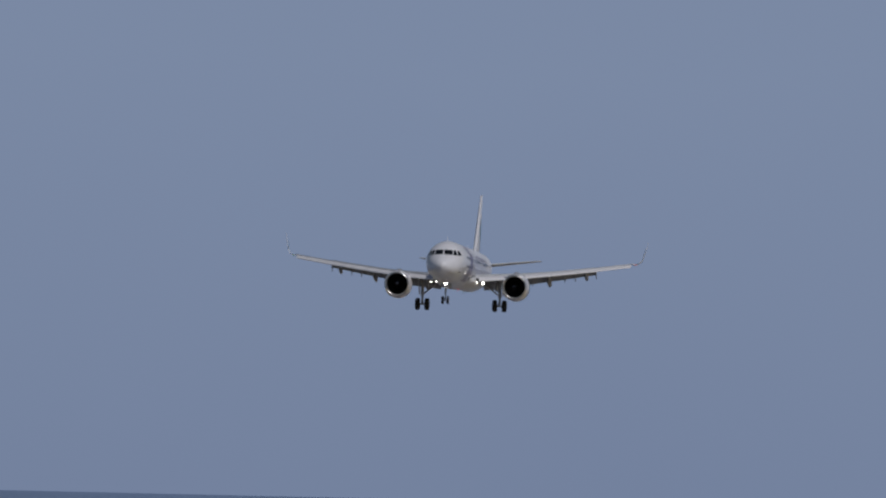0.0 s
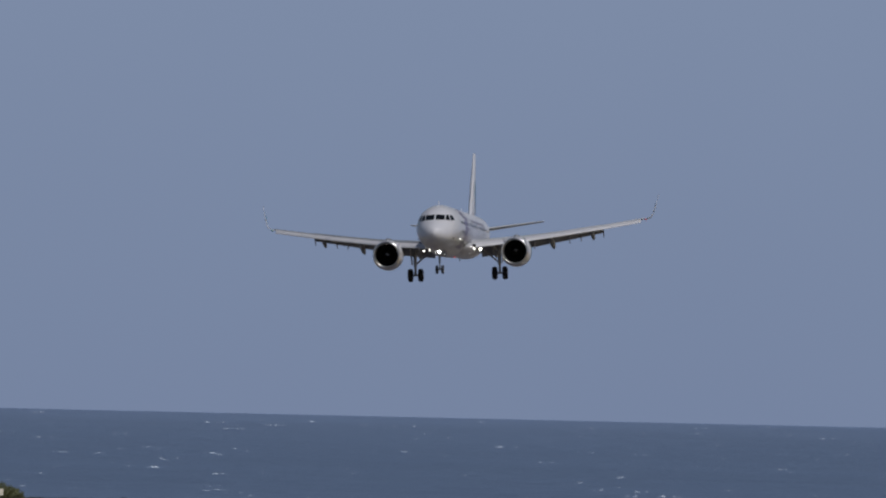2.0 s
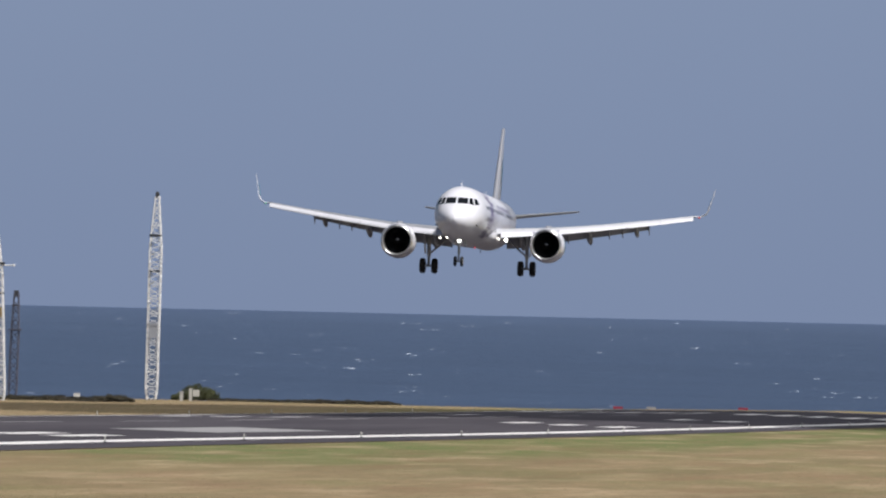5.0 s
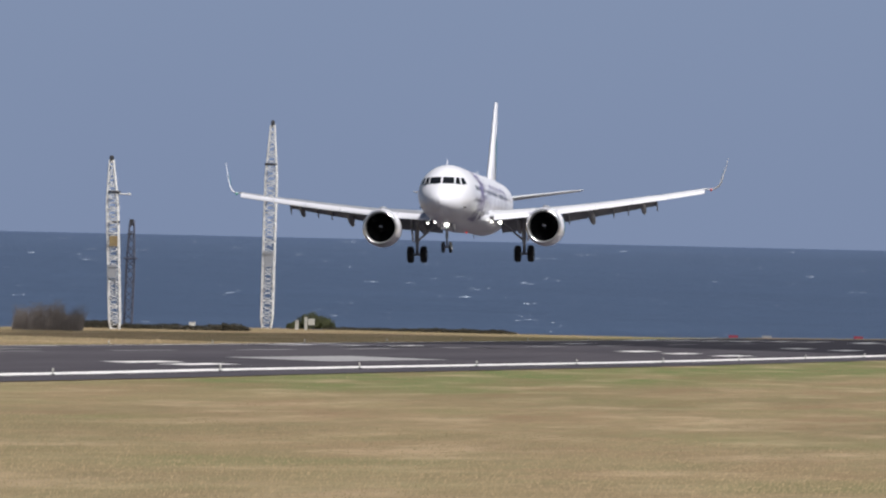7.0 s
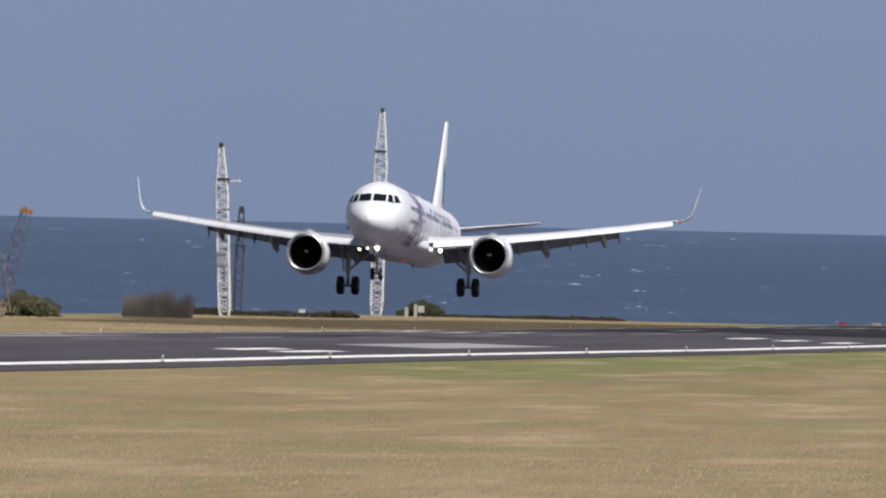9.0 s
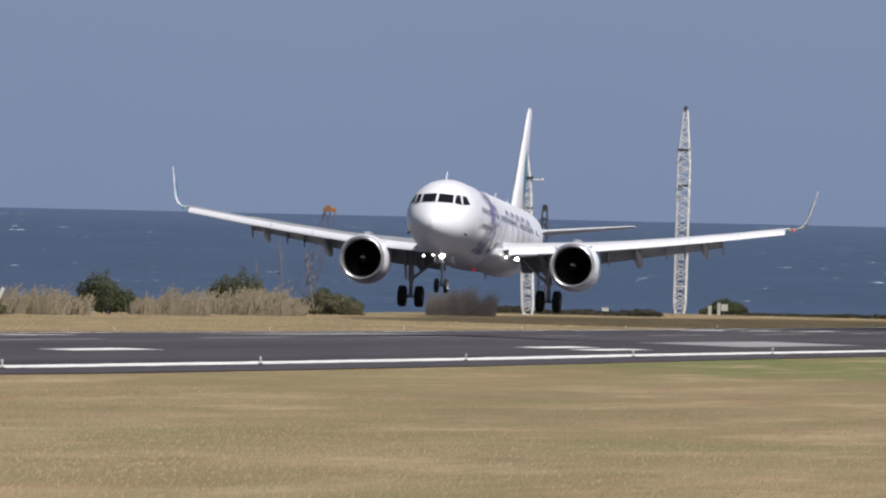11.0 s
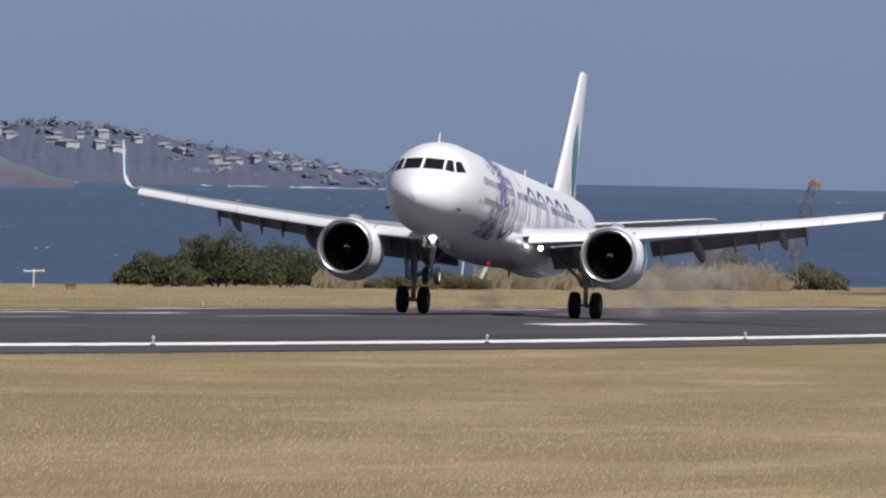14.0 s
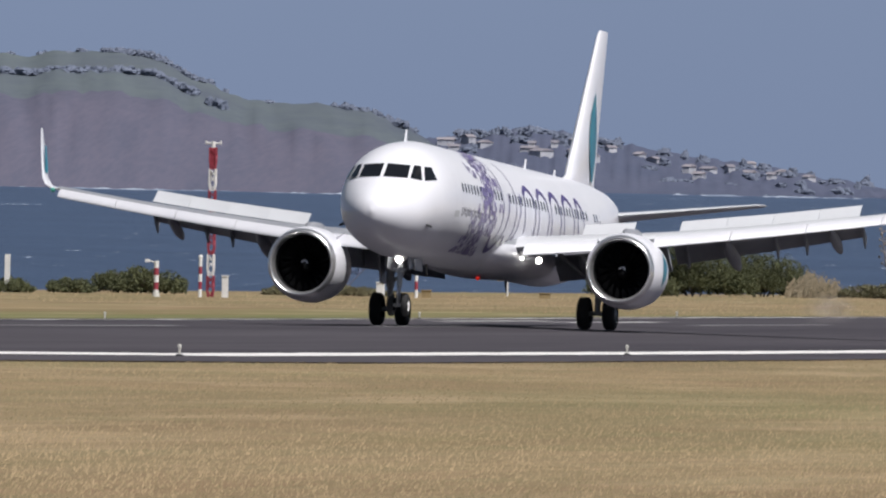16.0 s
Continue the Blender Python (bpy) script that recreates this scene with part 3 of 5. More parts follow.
BODY_A = [0.0, 0.12, 0.45, 1.0, 1.6, 2.3, 3.0, 4.0, 5.0, 6.4, 12.0, 20.0, 29.5, 32.5, 35.5, 38.5, 41.5, 43.6, 44.4]
BODY_W = [0.03, 0.36, 0.74, 1.08, 1.35, 1.57, 1.72, 1.87, 1.94, 1.975, 1.975, 1.975, 1.975, 1.93, 1.74, 1.33, 0.80, 0.38, 0.16]
BODY_T = [-0.58, -0.26, 0.03, 0.34, 0.66, 1.12, 1.52, 1.84, 1.98, 2.07, 2.07, 2.07, 2.07, 2.07, 2.05, 1.97, 1.72, 1.42, 1.25]
BODY_B = [-0.66, -0.95, -1.26, -1.54, -1.73, -1.87, -1.95, -2.03, -2.06, -2.07, -2.07, -2.07, -2.07, -1.86, -1.28, -0.48, 0.30, 0.78, 0.95]


def smooth_at(xs, vs, x):
    """A smooth curve through the given places (monotone Hermite)."""
    x = min(max(x, xs[0]), xs[-1])
    i = max(k for k in range(len(xs) - 1) if xs[k] <= x)
    d = [(vs[k + 1] - vs[k]) / (xs[k + 1] - xs[k]) for k in range(len(xs) - 1)]

    def slope(k):
        if k == 0 or k == len(xs) - 1:
            return d[0] if k == 0 else d[-1]
        return 0.0 if d[k - 1] * d[k] <= 0 else 2 * d[k - 1] * d[k] / (d[k - 1] + d[k])

    h = xs[i + 1] - xs[i]
    t = (x - xs[i]) / h
    return (vs[i] * (1 + 2 * t) * (1 - t) ** 2 + vs[i + 1] * t * t * (3 - 2 * t) + h * slope(i) * t * (1 - t) ** 2 - h * slope(i + 1) * t * t * (1 - t))


def section(a):
    return smooth_at(BODY_A, BODY_W, a), smooth_at(BODY_A, BODY_T, a), smooth_at(BODY_A, BODY_B, a)


def skin(a, theta, off=0.0):
    """A place on the fuselage's skin: theta in radians from the top, towards the aircraft's left."""
    w, t, b = section(a)
    m, h = (t + b) / 2, (t - b) / 2
    return at(a, (w + off) * math.sin(theta), MID + m + (h + off) * math.cos(theta))


def nose_hit(l, z):
    """How far behind the nose the skin lies at this place of the front view (z from the axis)."""
    lo, hi = 0.0, 7.0
    for _ in range(40):
        a = (lo + hi) / 2
        w, t, b = section(a)
        m, h = (t + b) / 2, (t - b) / 2
        if (l / w) ** 2 + ((z - m) / h) ** 2 <= 1:
            hi = a
        else:
            lo = a
    return hi


def strip(shape, places, width, off=0.012):
    """A painted line on the skin: places are (a, theta)."""
    pts = []
    for i, (a, th) in enumerate(places):
        p0, p1 = places[max(0, i - 1)], places[min(len(places) - 1, i + 1)]
        da, dt = p1[0] - p0[0], (p1[1] - p0[1]) * 2.0
        n = math.hypot(da, dt) or 1
        wa, wt = -dt / n * width / 2, da / n * width / 4
        pts += [skin(a + wa, th + wt, off), skin(a - wa, th - wt, off)]
    shape.add(pts, [(2 * i, 2 * i + 1, 2 * i + 3, 2 * i + 2) for i in range(len(places) - 1)])


def build_fuselage(plane):
    s = Shape()
    stations = [0.0, 0.03, 0.07, 0.12, 0.2, 0.3, 0.45, 0.6, 0.8] + [1.0 + 0.2 * i for i in range(28)] + [7 + i for i in range(23)] + [30 + 0.5 * i for i in range(28)] + [44.0, 44.4]
    s.loft([[skin(a, 2 * math.pi * i / 56) for i in range(56)] for a in stations])
    body = part("fuselage", s, WHITE, plane, "white painted fuselage with purple flower livery", True)
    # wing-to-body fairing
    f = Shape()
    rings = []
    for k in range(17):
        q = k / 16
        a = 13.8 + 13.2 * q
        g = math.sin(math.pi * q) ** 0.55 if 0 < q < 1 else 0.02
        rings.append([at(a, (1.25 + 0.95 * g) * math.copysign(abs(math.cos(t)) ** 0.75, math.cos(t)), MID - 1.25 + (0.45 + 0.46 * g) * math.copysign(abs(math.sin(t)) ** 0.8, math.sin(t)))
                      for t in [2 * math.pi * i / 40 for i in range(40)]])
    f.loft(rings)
    fairing = part("belly_fairing", f, WHITE, plane, "white fairing with shade painted into its underside", True)
    # Down-facing faces get a darker colour that stands in for shade under the belly.
    fairing.data.materials.append(BELLY_SHADE)
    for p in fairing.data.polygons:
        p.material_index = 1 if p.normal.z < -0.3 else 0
    # cockpit windows
    panes = [((0.05, 0.62), (0.84, 0.60), (0.80, 1.06), (0.05, 1.10)), ((0.92, 0.60), (1.27, 0.53), (1.10, 1.05), (0.90, 1.07)),
             ((1.34, 0.53), (1.60, 0.60), (1.36, 1.03), (1.19, 1.04))]
    for sg in (1, -1):
        for q in panes:
            p = Shape()
            n = 6
            grid = []
            for i in range(n + 1):
                for j in range(n + 1):
                    u, v = i / n, j / n
                    l = (q[0][0] * (1 - u) + q[1][0] * u) * (1 - v) + (q[3][0] * (1 - u) + q[2][0] * u) * v
                    z = (q[0][1] * (1 - u) + q[1][1] * u) * (1 - v) + (q[3][1] * (1 - u) + q[2][1] * u) * v
                    grid.append(at(nose_hit(l, z) - 0.03, sg * (l + 0.012), MID + z + 0.015))
            p.add(grid, [(i * (n + 1) + j, (i + 1) * (n + 1) + j, (i + 1) * (n + 1) + j + 1, i * (n + 1) + j + 1) for i in range(n) for j in range(n)])
            part("cockpit_window", p, GLASS, body, "dark cockpit glass", True)
    # cabin windows: one mesh shared by all of a side
    for sg in (1, -1):
        w = Shape()
        th0 = math.acos(0.50 / 2.07)
        ring = []
        for k in range(12):
            c, sn = math.cos(2 * math.pi * k / 12), math.sin(2 * math.pi * k / 12)
            ring.append(skin(15.0 + 0.115 * math.copysign(abs(c) ** 0.6, c), sg * (th0 + 0.085 * math.copysign(abs(sn) ** 0.6, sn)), 0.012) - at(15.0, 0, 0))
        w.add(ring, [tuple(range(12))])
        me = w.mesh("cabin_window", PORT)
        a = 6.2
        while a < 36.2:
            if not any(abs(a - d) < 0.55 for d in (14.1, 22.6, 29.7)):
                wi = part("cabin_window", me, None, body)
                wi.location = at(a, 0, 0) if a < 29.6 else at(a, sg * (section(a)[0] - 1.975), 0)
            a += 0.533
    # door outlines and small fittings on the nose
    for sg in (1, -1):
        for a0, a1, lo, hi in ((5.1, 5.95, 0.30, -0.55), (13.5, 14.2, 0.3, -0.4), (29.3, 30.05, 0.3, -0.4), (36.6, 37.4, 0.45, -0.4)):
            d = Shape()
            t0, t1 = sg * math.acos(0.45), sg * (math.pi / 2 + 0.36)
            n = 10
            side = [(a0, t0 + (t1 - t0) * i / n) for i in range(n + 1)]
            other = [(a1, t) for _, t in side]
            strip(d, side, 0.014, 0.006)
            strip(d, other, 0.014, 0.006)
            strip(d, [(a0, t0), (a1, t0)], 0.014, 0.006)
            strip(d, [(a0, t1), (a1, t1)], 0.014, 0.006)
            part("door_outline", d, SLAT, body)
        s = Shape()
        s.box((-.03, -.14, -.01), (.03, .14, .16), Matrix.Translation(skin(2.45, sg * 2.0)) @ Matrix.Rotation(sg * 2.0, 4, "Y"))
        part("probe", s, DARKSTEEL, body)
        # grey caption box and unreadable lettering below the windows
        s = Shape()
        strip(s, [(5.0 + 0.1 * i, sg * 1.78) for i in range(8)], 0.22, 0.009)
        part("door_label", s, GREY, body)
        s = Shape()
        for i in range(12):
            a = 6.1 + 0.27 * i + (0.2 if i > 5 else 0)
            strip(s, [(a, sg * 1.66), (a, sg * (1.79 if i % 3 else 1.82))], 0.12, 0.01)
            if i % 2:
                strip(s, [(a, sg * 1.70), (a + 0.17, sg * 1.70)], 0.05, 0.01)
        part("lettering_bar", s, LETTER, body, "grey lettering bars")["kind"] = "stuff"
    # aerials
    for a, h in ((5.4, 0.46), (27.0, 0.42), (32.6, 0.30)):
        s = Shape()
        b = skin(a, 0, -0.03)
        s.add([b + Vector((-.02, -.16, 0)), b + Vector((.02, -.16, 0)), b + Vector((.02, .2, 0)), b + Vector((-.02, .2, 0)),
               b + Vector((-.012, .12, h)), b + Vector((.012, .12, h)), b + Vector((.012, .24, h)), b + Vector((-.012, .24, h))],
              [(0, 1, 5, 4), (1, 2, 6, 5), (2, 3, 7, 6), (3, 0, 4, 7), (4, 5, 6, 7)])
        part("aerial", s, WHITE, body)
    for a in (9.6, 24.0):
        s = Shape()
        b = skin(a, math.pi, -0.03)
        s.add([b + Vector((-.02, -.16, 0)), b + Vector((.02, -.16, 0)), b + Vector((.02, .22, 0)), b + Vector((-.02, .22, 0)),
               b + Vector((-.012, .14, -.42)), b + Vector((.012, .14, -.42)), b + Vector((.012, .26, -.42)), b + Vector((-.012, .26, -.42))],
              [(0, 4, 5, 1), (1, 5, 6, 2), (2, 6, 7, 3), (3, 7, 4, 0), (4, 7, 6, 5)])
        part("aerial", s, DARKSTEEL, body)
    s = Shape().lathe(at(18.9, 0, MID - 2.15), (0, 0, -1), [(0, .08), (.06, .075), (.1, .04), (.12, .005)], 12)
    part("beacon", s, BEACON, body, "red beacon lamp on the belly")
    return body


def build_livery(body):
    rng = random.Random(7)
    for sg in (1, -1):
        s = Shape()
        # a wide band of pixelated petals round the forward fuselage
        cell, turn = 0.15, 0.15 / 2.0
        for i in range(72):
            for j in range(30):
                th = 0.30 + turn * j
                a = 6.6 + cell * i
                centre = 10.75 - 1.05 * (th - 1.3) + 0.3 * math.sin(th * 5.2)
                half = 2.3 + 0.6 * math.sin(th * 7.5 + 0.6)
                q = abs(a - centre) / half
                keep = noise.noise((a * 1.5, th * 3.0, 4.0)) + 0.55 - 0.75 * q ** 1.5
                if keep < 0.0 or rng.random() < 0.30 + 0.3 * q:
                    continue
                da, dt = cell * 0.5, turn * 0.5
                s.add([skin(a - da, sg * (th - dt), 0.014), skin(a + da, sg * (th - dt), 0.014), skin(a + da, sg * (th + dt), 0.014), skin(a - da, sg * (th + dt), 0.014)], [(0, 1, 2, 3)])
        part("flower_pattern", s, LILAC, body, "purple and lilac petal pattern")["kind"] = "stuff"
        # tall looping strokes of the big script, as plain lines
        def stroke(pts, width):
            q = Shape()
            n = 14
            path = []
            for k in range(len(pts) - 1):
                for i in range(n):
                    path.append((pts[k][0] - 1.2 + (pts[k + 1][0] - pts[k][0]) * i / n, sg * (pts[k][1] + (pts[k + 1][1] - pts[k][1]) * i / n)))
            path.append((pts[-1][0] - 1.2, sg * pts[-1][1]))
            strip(q, path, width, 0.011)
            part("script_stroke", q, PURPLE, body)

        def curve(a0, a1, th0, depth, up):
            return [(a0 + (a1 - a0) * k / 10, th0 + up * depth * math.sin(math.pi * k / 10)) for k in range(11)]

        for a in (14.3, 16.6):
            stroke([(a, 0.55), (a + 0.25, 1.0), (a + 0.35, 1.45), (a + 0.1, 1.85), (a - 0.25, 2.1)], 0.10)
        stroke([(a, t) for a, t in curve(13.2, 15.0, 2.05, 0.28, 1)], 0.24)
        stroke([(a, t) for a, t in curve(15.4, 17.1, 2.0, 0.26, 1)], 0.24)
        stroke([(15.0, 2.05), (15.6, 1.5), (15.7, 1.25)], 0.12)
        stroke([(17.1, 2.0), (17.7, 1.5), (17.9, 1.2)], 0.12)
        for a0, a1 in ((18.6, 20.4), (21.2, 22.9), (23.6, 25.2), (26.0, 27.7), (28.6, 29.6)):
            stroke(curve(a0, a1, 1.22, 0.17, -1), 0.22)
            stroke([(a0, 1.22), (a0 - 0.1, 1.5), (a0, 1.88)], 0.11)
            stroke([(a1, 1.22), (a1 + 0.1, 1.5), (a1, 1.88)], 0.11)
        stroke([(26.0, 1.86), (27.7, 1.86)], 0.16)


def foil(chord, thick, camber=0.02, n=12):
    """An aerofoil's outline: (along the chord, above it), round the whole section."""
    up, down = [], []
    for i in range(n + 1):
        x = 0.5 - 0.5 * math.cos(math.pi * i / n)
        t = 5 * thick * (0.2969 * math.sqrt(x) - 0.126 * x - 0.3516 * x * x + 0.2843 * x ** 3 - 0.1036 * x ** 4)
        c = camber * 4 * x * (1 - x)
        up.append((x * chord, (c + t) * chord))
        down.append((x * chord, (c - t) * chord))
    return up[::-1] + down[1:-1]


WING_L = [1.3, 3.0, 6.4, 10.0, 13.5, 16.6]
WING_U = [2.98, 3.15, 3.52, 4.03, 4.58, 5.12]
WING_C = [6.9, 6.0, 4.3, 3.2, 2.35, 1.6]


def wing_le(l):
    return 16.0 + (l - 1.97) * 0.53


def wing_u(l):
    return float(np.interp(l, WING_L, WING_U))


def wing_c(l):
    return float(np.interp(l, WING_L, WING_C))


def foil_ring(a, l, u, chord, thick, droop=0.0, cant=0.0, camber=0.02):
    """A section at its leading edge (a, l, u); droop turns the trailing edge down, cant (degrees) leans the section upright at a winglet."""
    out = []
    c, s = math.cos(radians(droop)), math.sin(radians(droop))
    for x, z in foil(chord, thick, camber):
        x, z = x * c + z * s, -x * s + z * c
        k = math.copysign(1, l)
        out.append(at(a + x, l - k * z * math.sin(radians(cant)), u + z * math.cos(radians(cant))))
    return out


SPOILERS = []


def build_wing(plane, sg):
    s = Shape()
    ls = [1.3, 2.2, 3.0, 4.5, 6.4, 8.2, 10.0, 11.8, 13.5, 15.2, 16.6]
    s.loft([foil_ring(wing_le(l) + 0.12, sg * l, wing_u(l), wing_c(l) - 0.3, 0.115 if l < 7 else 0.10) for l in ls])
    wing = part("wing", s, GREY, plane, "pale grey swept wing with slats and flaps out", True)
    # Lower skin takes the darker flap grey, putting underwing shade into the colour.
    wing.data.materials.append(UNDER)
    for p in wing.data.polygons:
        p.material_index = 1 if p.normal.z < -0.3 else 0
    # slats, drooped ahead of the leading edge
    for l0, l1 in ((2.25, 5.05), (6.5, 9.0), (9.03, 11.5), (11.53, 14.0), (14.03, 16.45)):
        k = Shape()
        rings = []
        for l in (l0, (l0 + l1) / 2, l1):
            ch = 1.0 - 0.022 * l
            rings.append(foil_ring(wing_le(l) - 0.46, sg * l, wing_u(l) - 0.33, ch, 0.17, -30, 0, 0.05))
        k.loft(rings)
        part("slat", k, SLAT, wing, "pale grey leading edge slat", True)
    # flaps and aileron behind the trailing edge
    for name, l0, l1, ch, dr in (("flap", 2.1, 6.2, 1.55, 33), ("flap", 6.45, 13.0, 1.15, 33), ("aileron", 13.1, 16.3, 0.5, 8)):
        k = Shape()
        rings = []
        for l in (l0, (l0 + l1) / 2, l1):
            te = wing_le(l) + wing_c(l) - 0.2
            cc = ch if l < 7 else ch * (1.0 - 0.35 * (l - 6.45) / 6.6) if name == "flap" else ch
            rings.append(foil_ring(te - 0.15, sg * l, wing_u(l) - (0.10 if name == "flap" else 0.0), cc, 0.13, dr))
        k.loft(rings)
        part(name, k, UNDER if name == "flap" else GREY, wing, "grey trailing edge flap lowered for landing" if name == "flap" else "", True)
    # flap track fairings and small brackets
    for l, size in ((3.4, 1.0), (8.55, 1.0), (12.1, 0.8)):
        k = Shape()
        te = wing_le(l) + wing_c(l)
        base = at(te - 2.0 * size, sg * l, wing_u(l) - 0.25)
        k.lathe(base, Vector((0, 1, -0.30)), [(0, .01), (.25 * size, .13 * size), (.9 * size, .22 * size), (1.9 * size, .23 * size), (2.7 * size, .15 * size), (3.2 * size, .01)], 14)
        part("flap_fairing", k, UNDER, wing, "", True)
    for l in (5.0, 6.9, 10.0, 11.0, 13.0):
        te = wing_le(l) + wing_c(l)
        k = Shape()
        b = at(te - 0.5, sg * l, wing_u(l) - 0.2)
        k.add([b + Vector(o) for o in ((-.04, 0, .1), (.04, 0, .1), (.04, .9, -.3), (-.04, .9, -.3), (-.03, .25, -.3), (.03, .25, -.3), (.03, .8, -.72), (-.03, .8, -.72))],
              [(0, 1, 2, 3), (4, 7, 6, 5), (0, 4, 5, 1), (3, 2, 6, 7), (0, 3, 7, 4), (1, 5, 6, 2)])
        part("flap_bracket", k, UNDER, wing)
    # spoiler panels on the upper skin, hinged at their front edge
    for l0, l1 in ((3.4, 5.2), (6.8, 8.38), (8.39, 9.97), (9.98, 11.53), (11.54, 12.95)):
        h0 = at(wing_le(l0) + wing_c(l0) * 0.66, sg * l0, wing_u(l0) + wing_c(l0) * 0.062 + 0.02)
        h1 = at(wing_le(l1) + wing_c(l1) * 0.66, sg * l1, wing_u(l1) + wing_c(l1) * 0.062 + 0.02)
        ax = (h1 - h0)
        ch = 0.82 if l0 > 6 else 0.9
        k = Shape()
        d = Vector((0, ch, -0.045))
        up = Vector((0, 0, 0.03))
        p = [Vector((0, 0, 0)), ax, ax + d, d]
        k.add(p + [q + up for q in p], [(0, 3, 2, 1), (4, 5, 6, 7), (0, 1, 5, 4), (1, 2, 6, 5), (2, 3, 7, 6), (3, 0, 4, 7)])
        sp = part("spoiler", k, GREY, wing, "pale grey spoiler panel on the wing")
        sp.location = h0
        SPOILERS.append((sp, h0, ax.normalized() * sg))
    # sharklet
    k = Shape()
    rows = ((16.55, 5.1, 24.05, 1.52, 5), (16.95, 5.15, 24.32, 1.40, 14), (17.25, 5.30, 24.6, 1.27, 40), (17.42, 5.55, 24.9, 0.98, 66), (17.56, 6.0, 25.3, 0.78, 78), (17.74, 6.7, 25.9, 0.55, 80), (17.9, 7.4, 26.5, 0.3, 80))
    k.loft([foil_ring(a, sg * l, u, c, 0.055, 0, cant, 0.0) for l, u, a, c, cant in rows])
    tip = part("sharklet", k, WHITE, wing, "upturned wing tip with a teal inner face", True)
    k = Shape()
    k.add([at(25.33, sg * 17.43, 5.75), at(25.85, sg * 17.43, 5.75), at(26.3, sg * 17.63, 6.75), at(26.1, sg * 17.63, 6.75)], [(0, 1, 2, 3)])
    k.box((-.004, -.004, -.004), (.004, .004, .004), Matrix.Translation(at(25.6, sg * 17.5, 6.0)))
    part("sharklet_badge", k, TEAL, wing, "teal patch on the wing tip")
    k = Shape().lathe(at(24.1, sg * 16.85, 5.06), (0, -1, 0), [(-.12, .085), (.02, .08), (.1, .04), (.12, .005)], 10)
    part("navigation_light", k, NAVRED if sg > 0 else NAVGREEN, wing, "red wing tip light" if sg > 0 else "green wing tip light")
    # landing light below the wing root
    c = at(17.1, sg * 2.55, 2.62)
    k0 = 0.11 if sg > 0 else 0.08
    part("landing_light", Shape().lathe(c, (0, -1, 0), [(-.16, .8 * k0), (-.02, k0), (.0, k0 * .97), (.03, .6 * k0), (.04, .005)], 18), LAMP if sg > 0 else LAMP_OFF, wing, "lit landing light")
    part("landing_light", Shape().lathe(c + Vector((-sg * .55, -.3, .05)), (0, -1, 0), [(-.16, .04), (-.02, .065), (.0, .06), (.03, .04), (.04, .004)], 14), LAMP_OFF, wing, "small lit lamp at the wing root")
    return wing


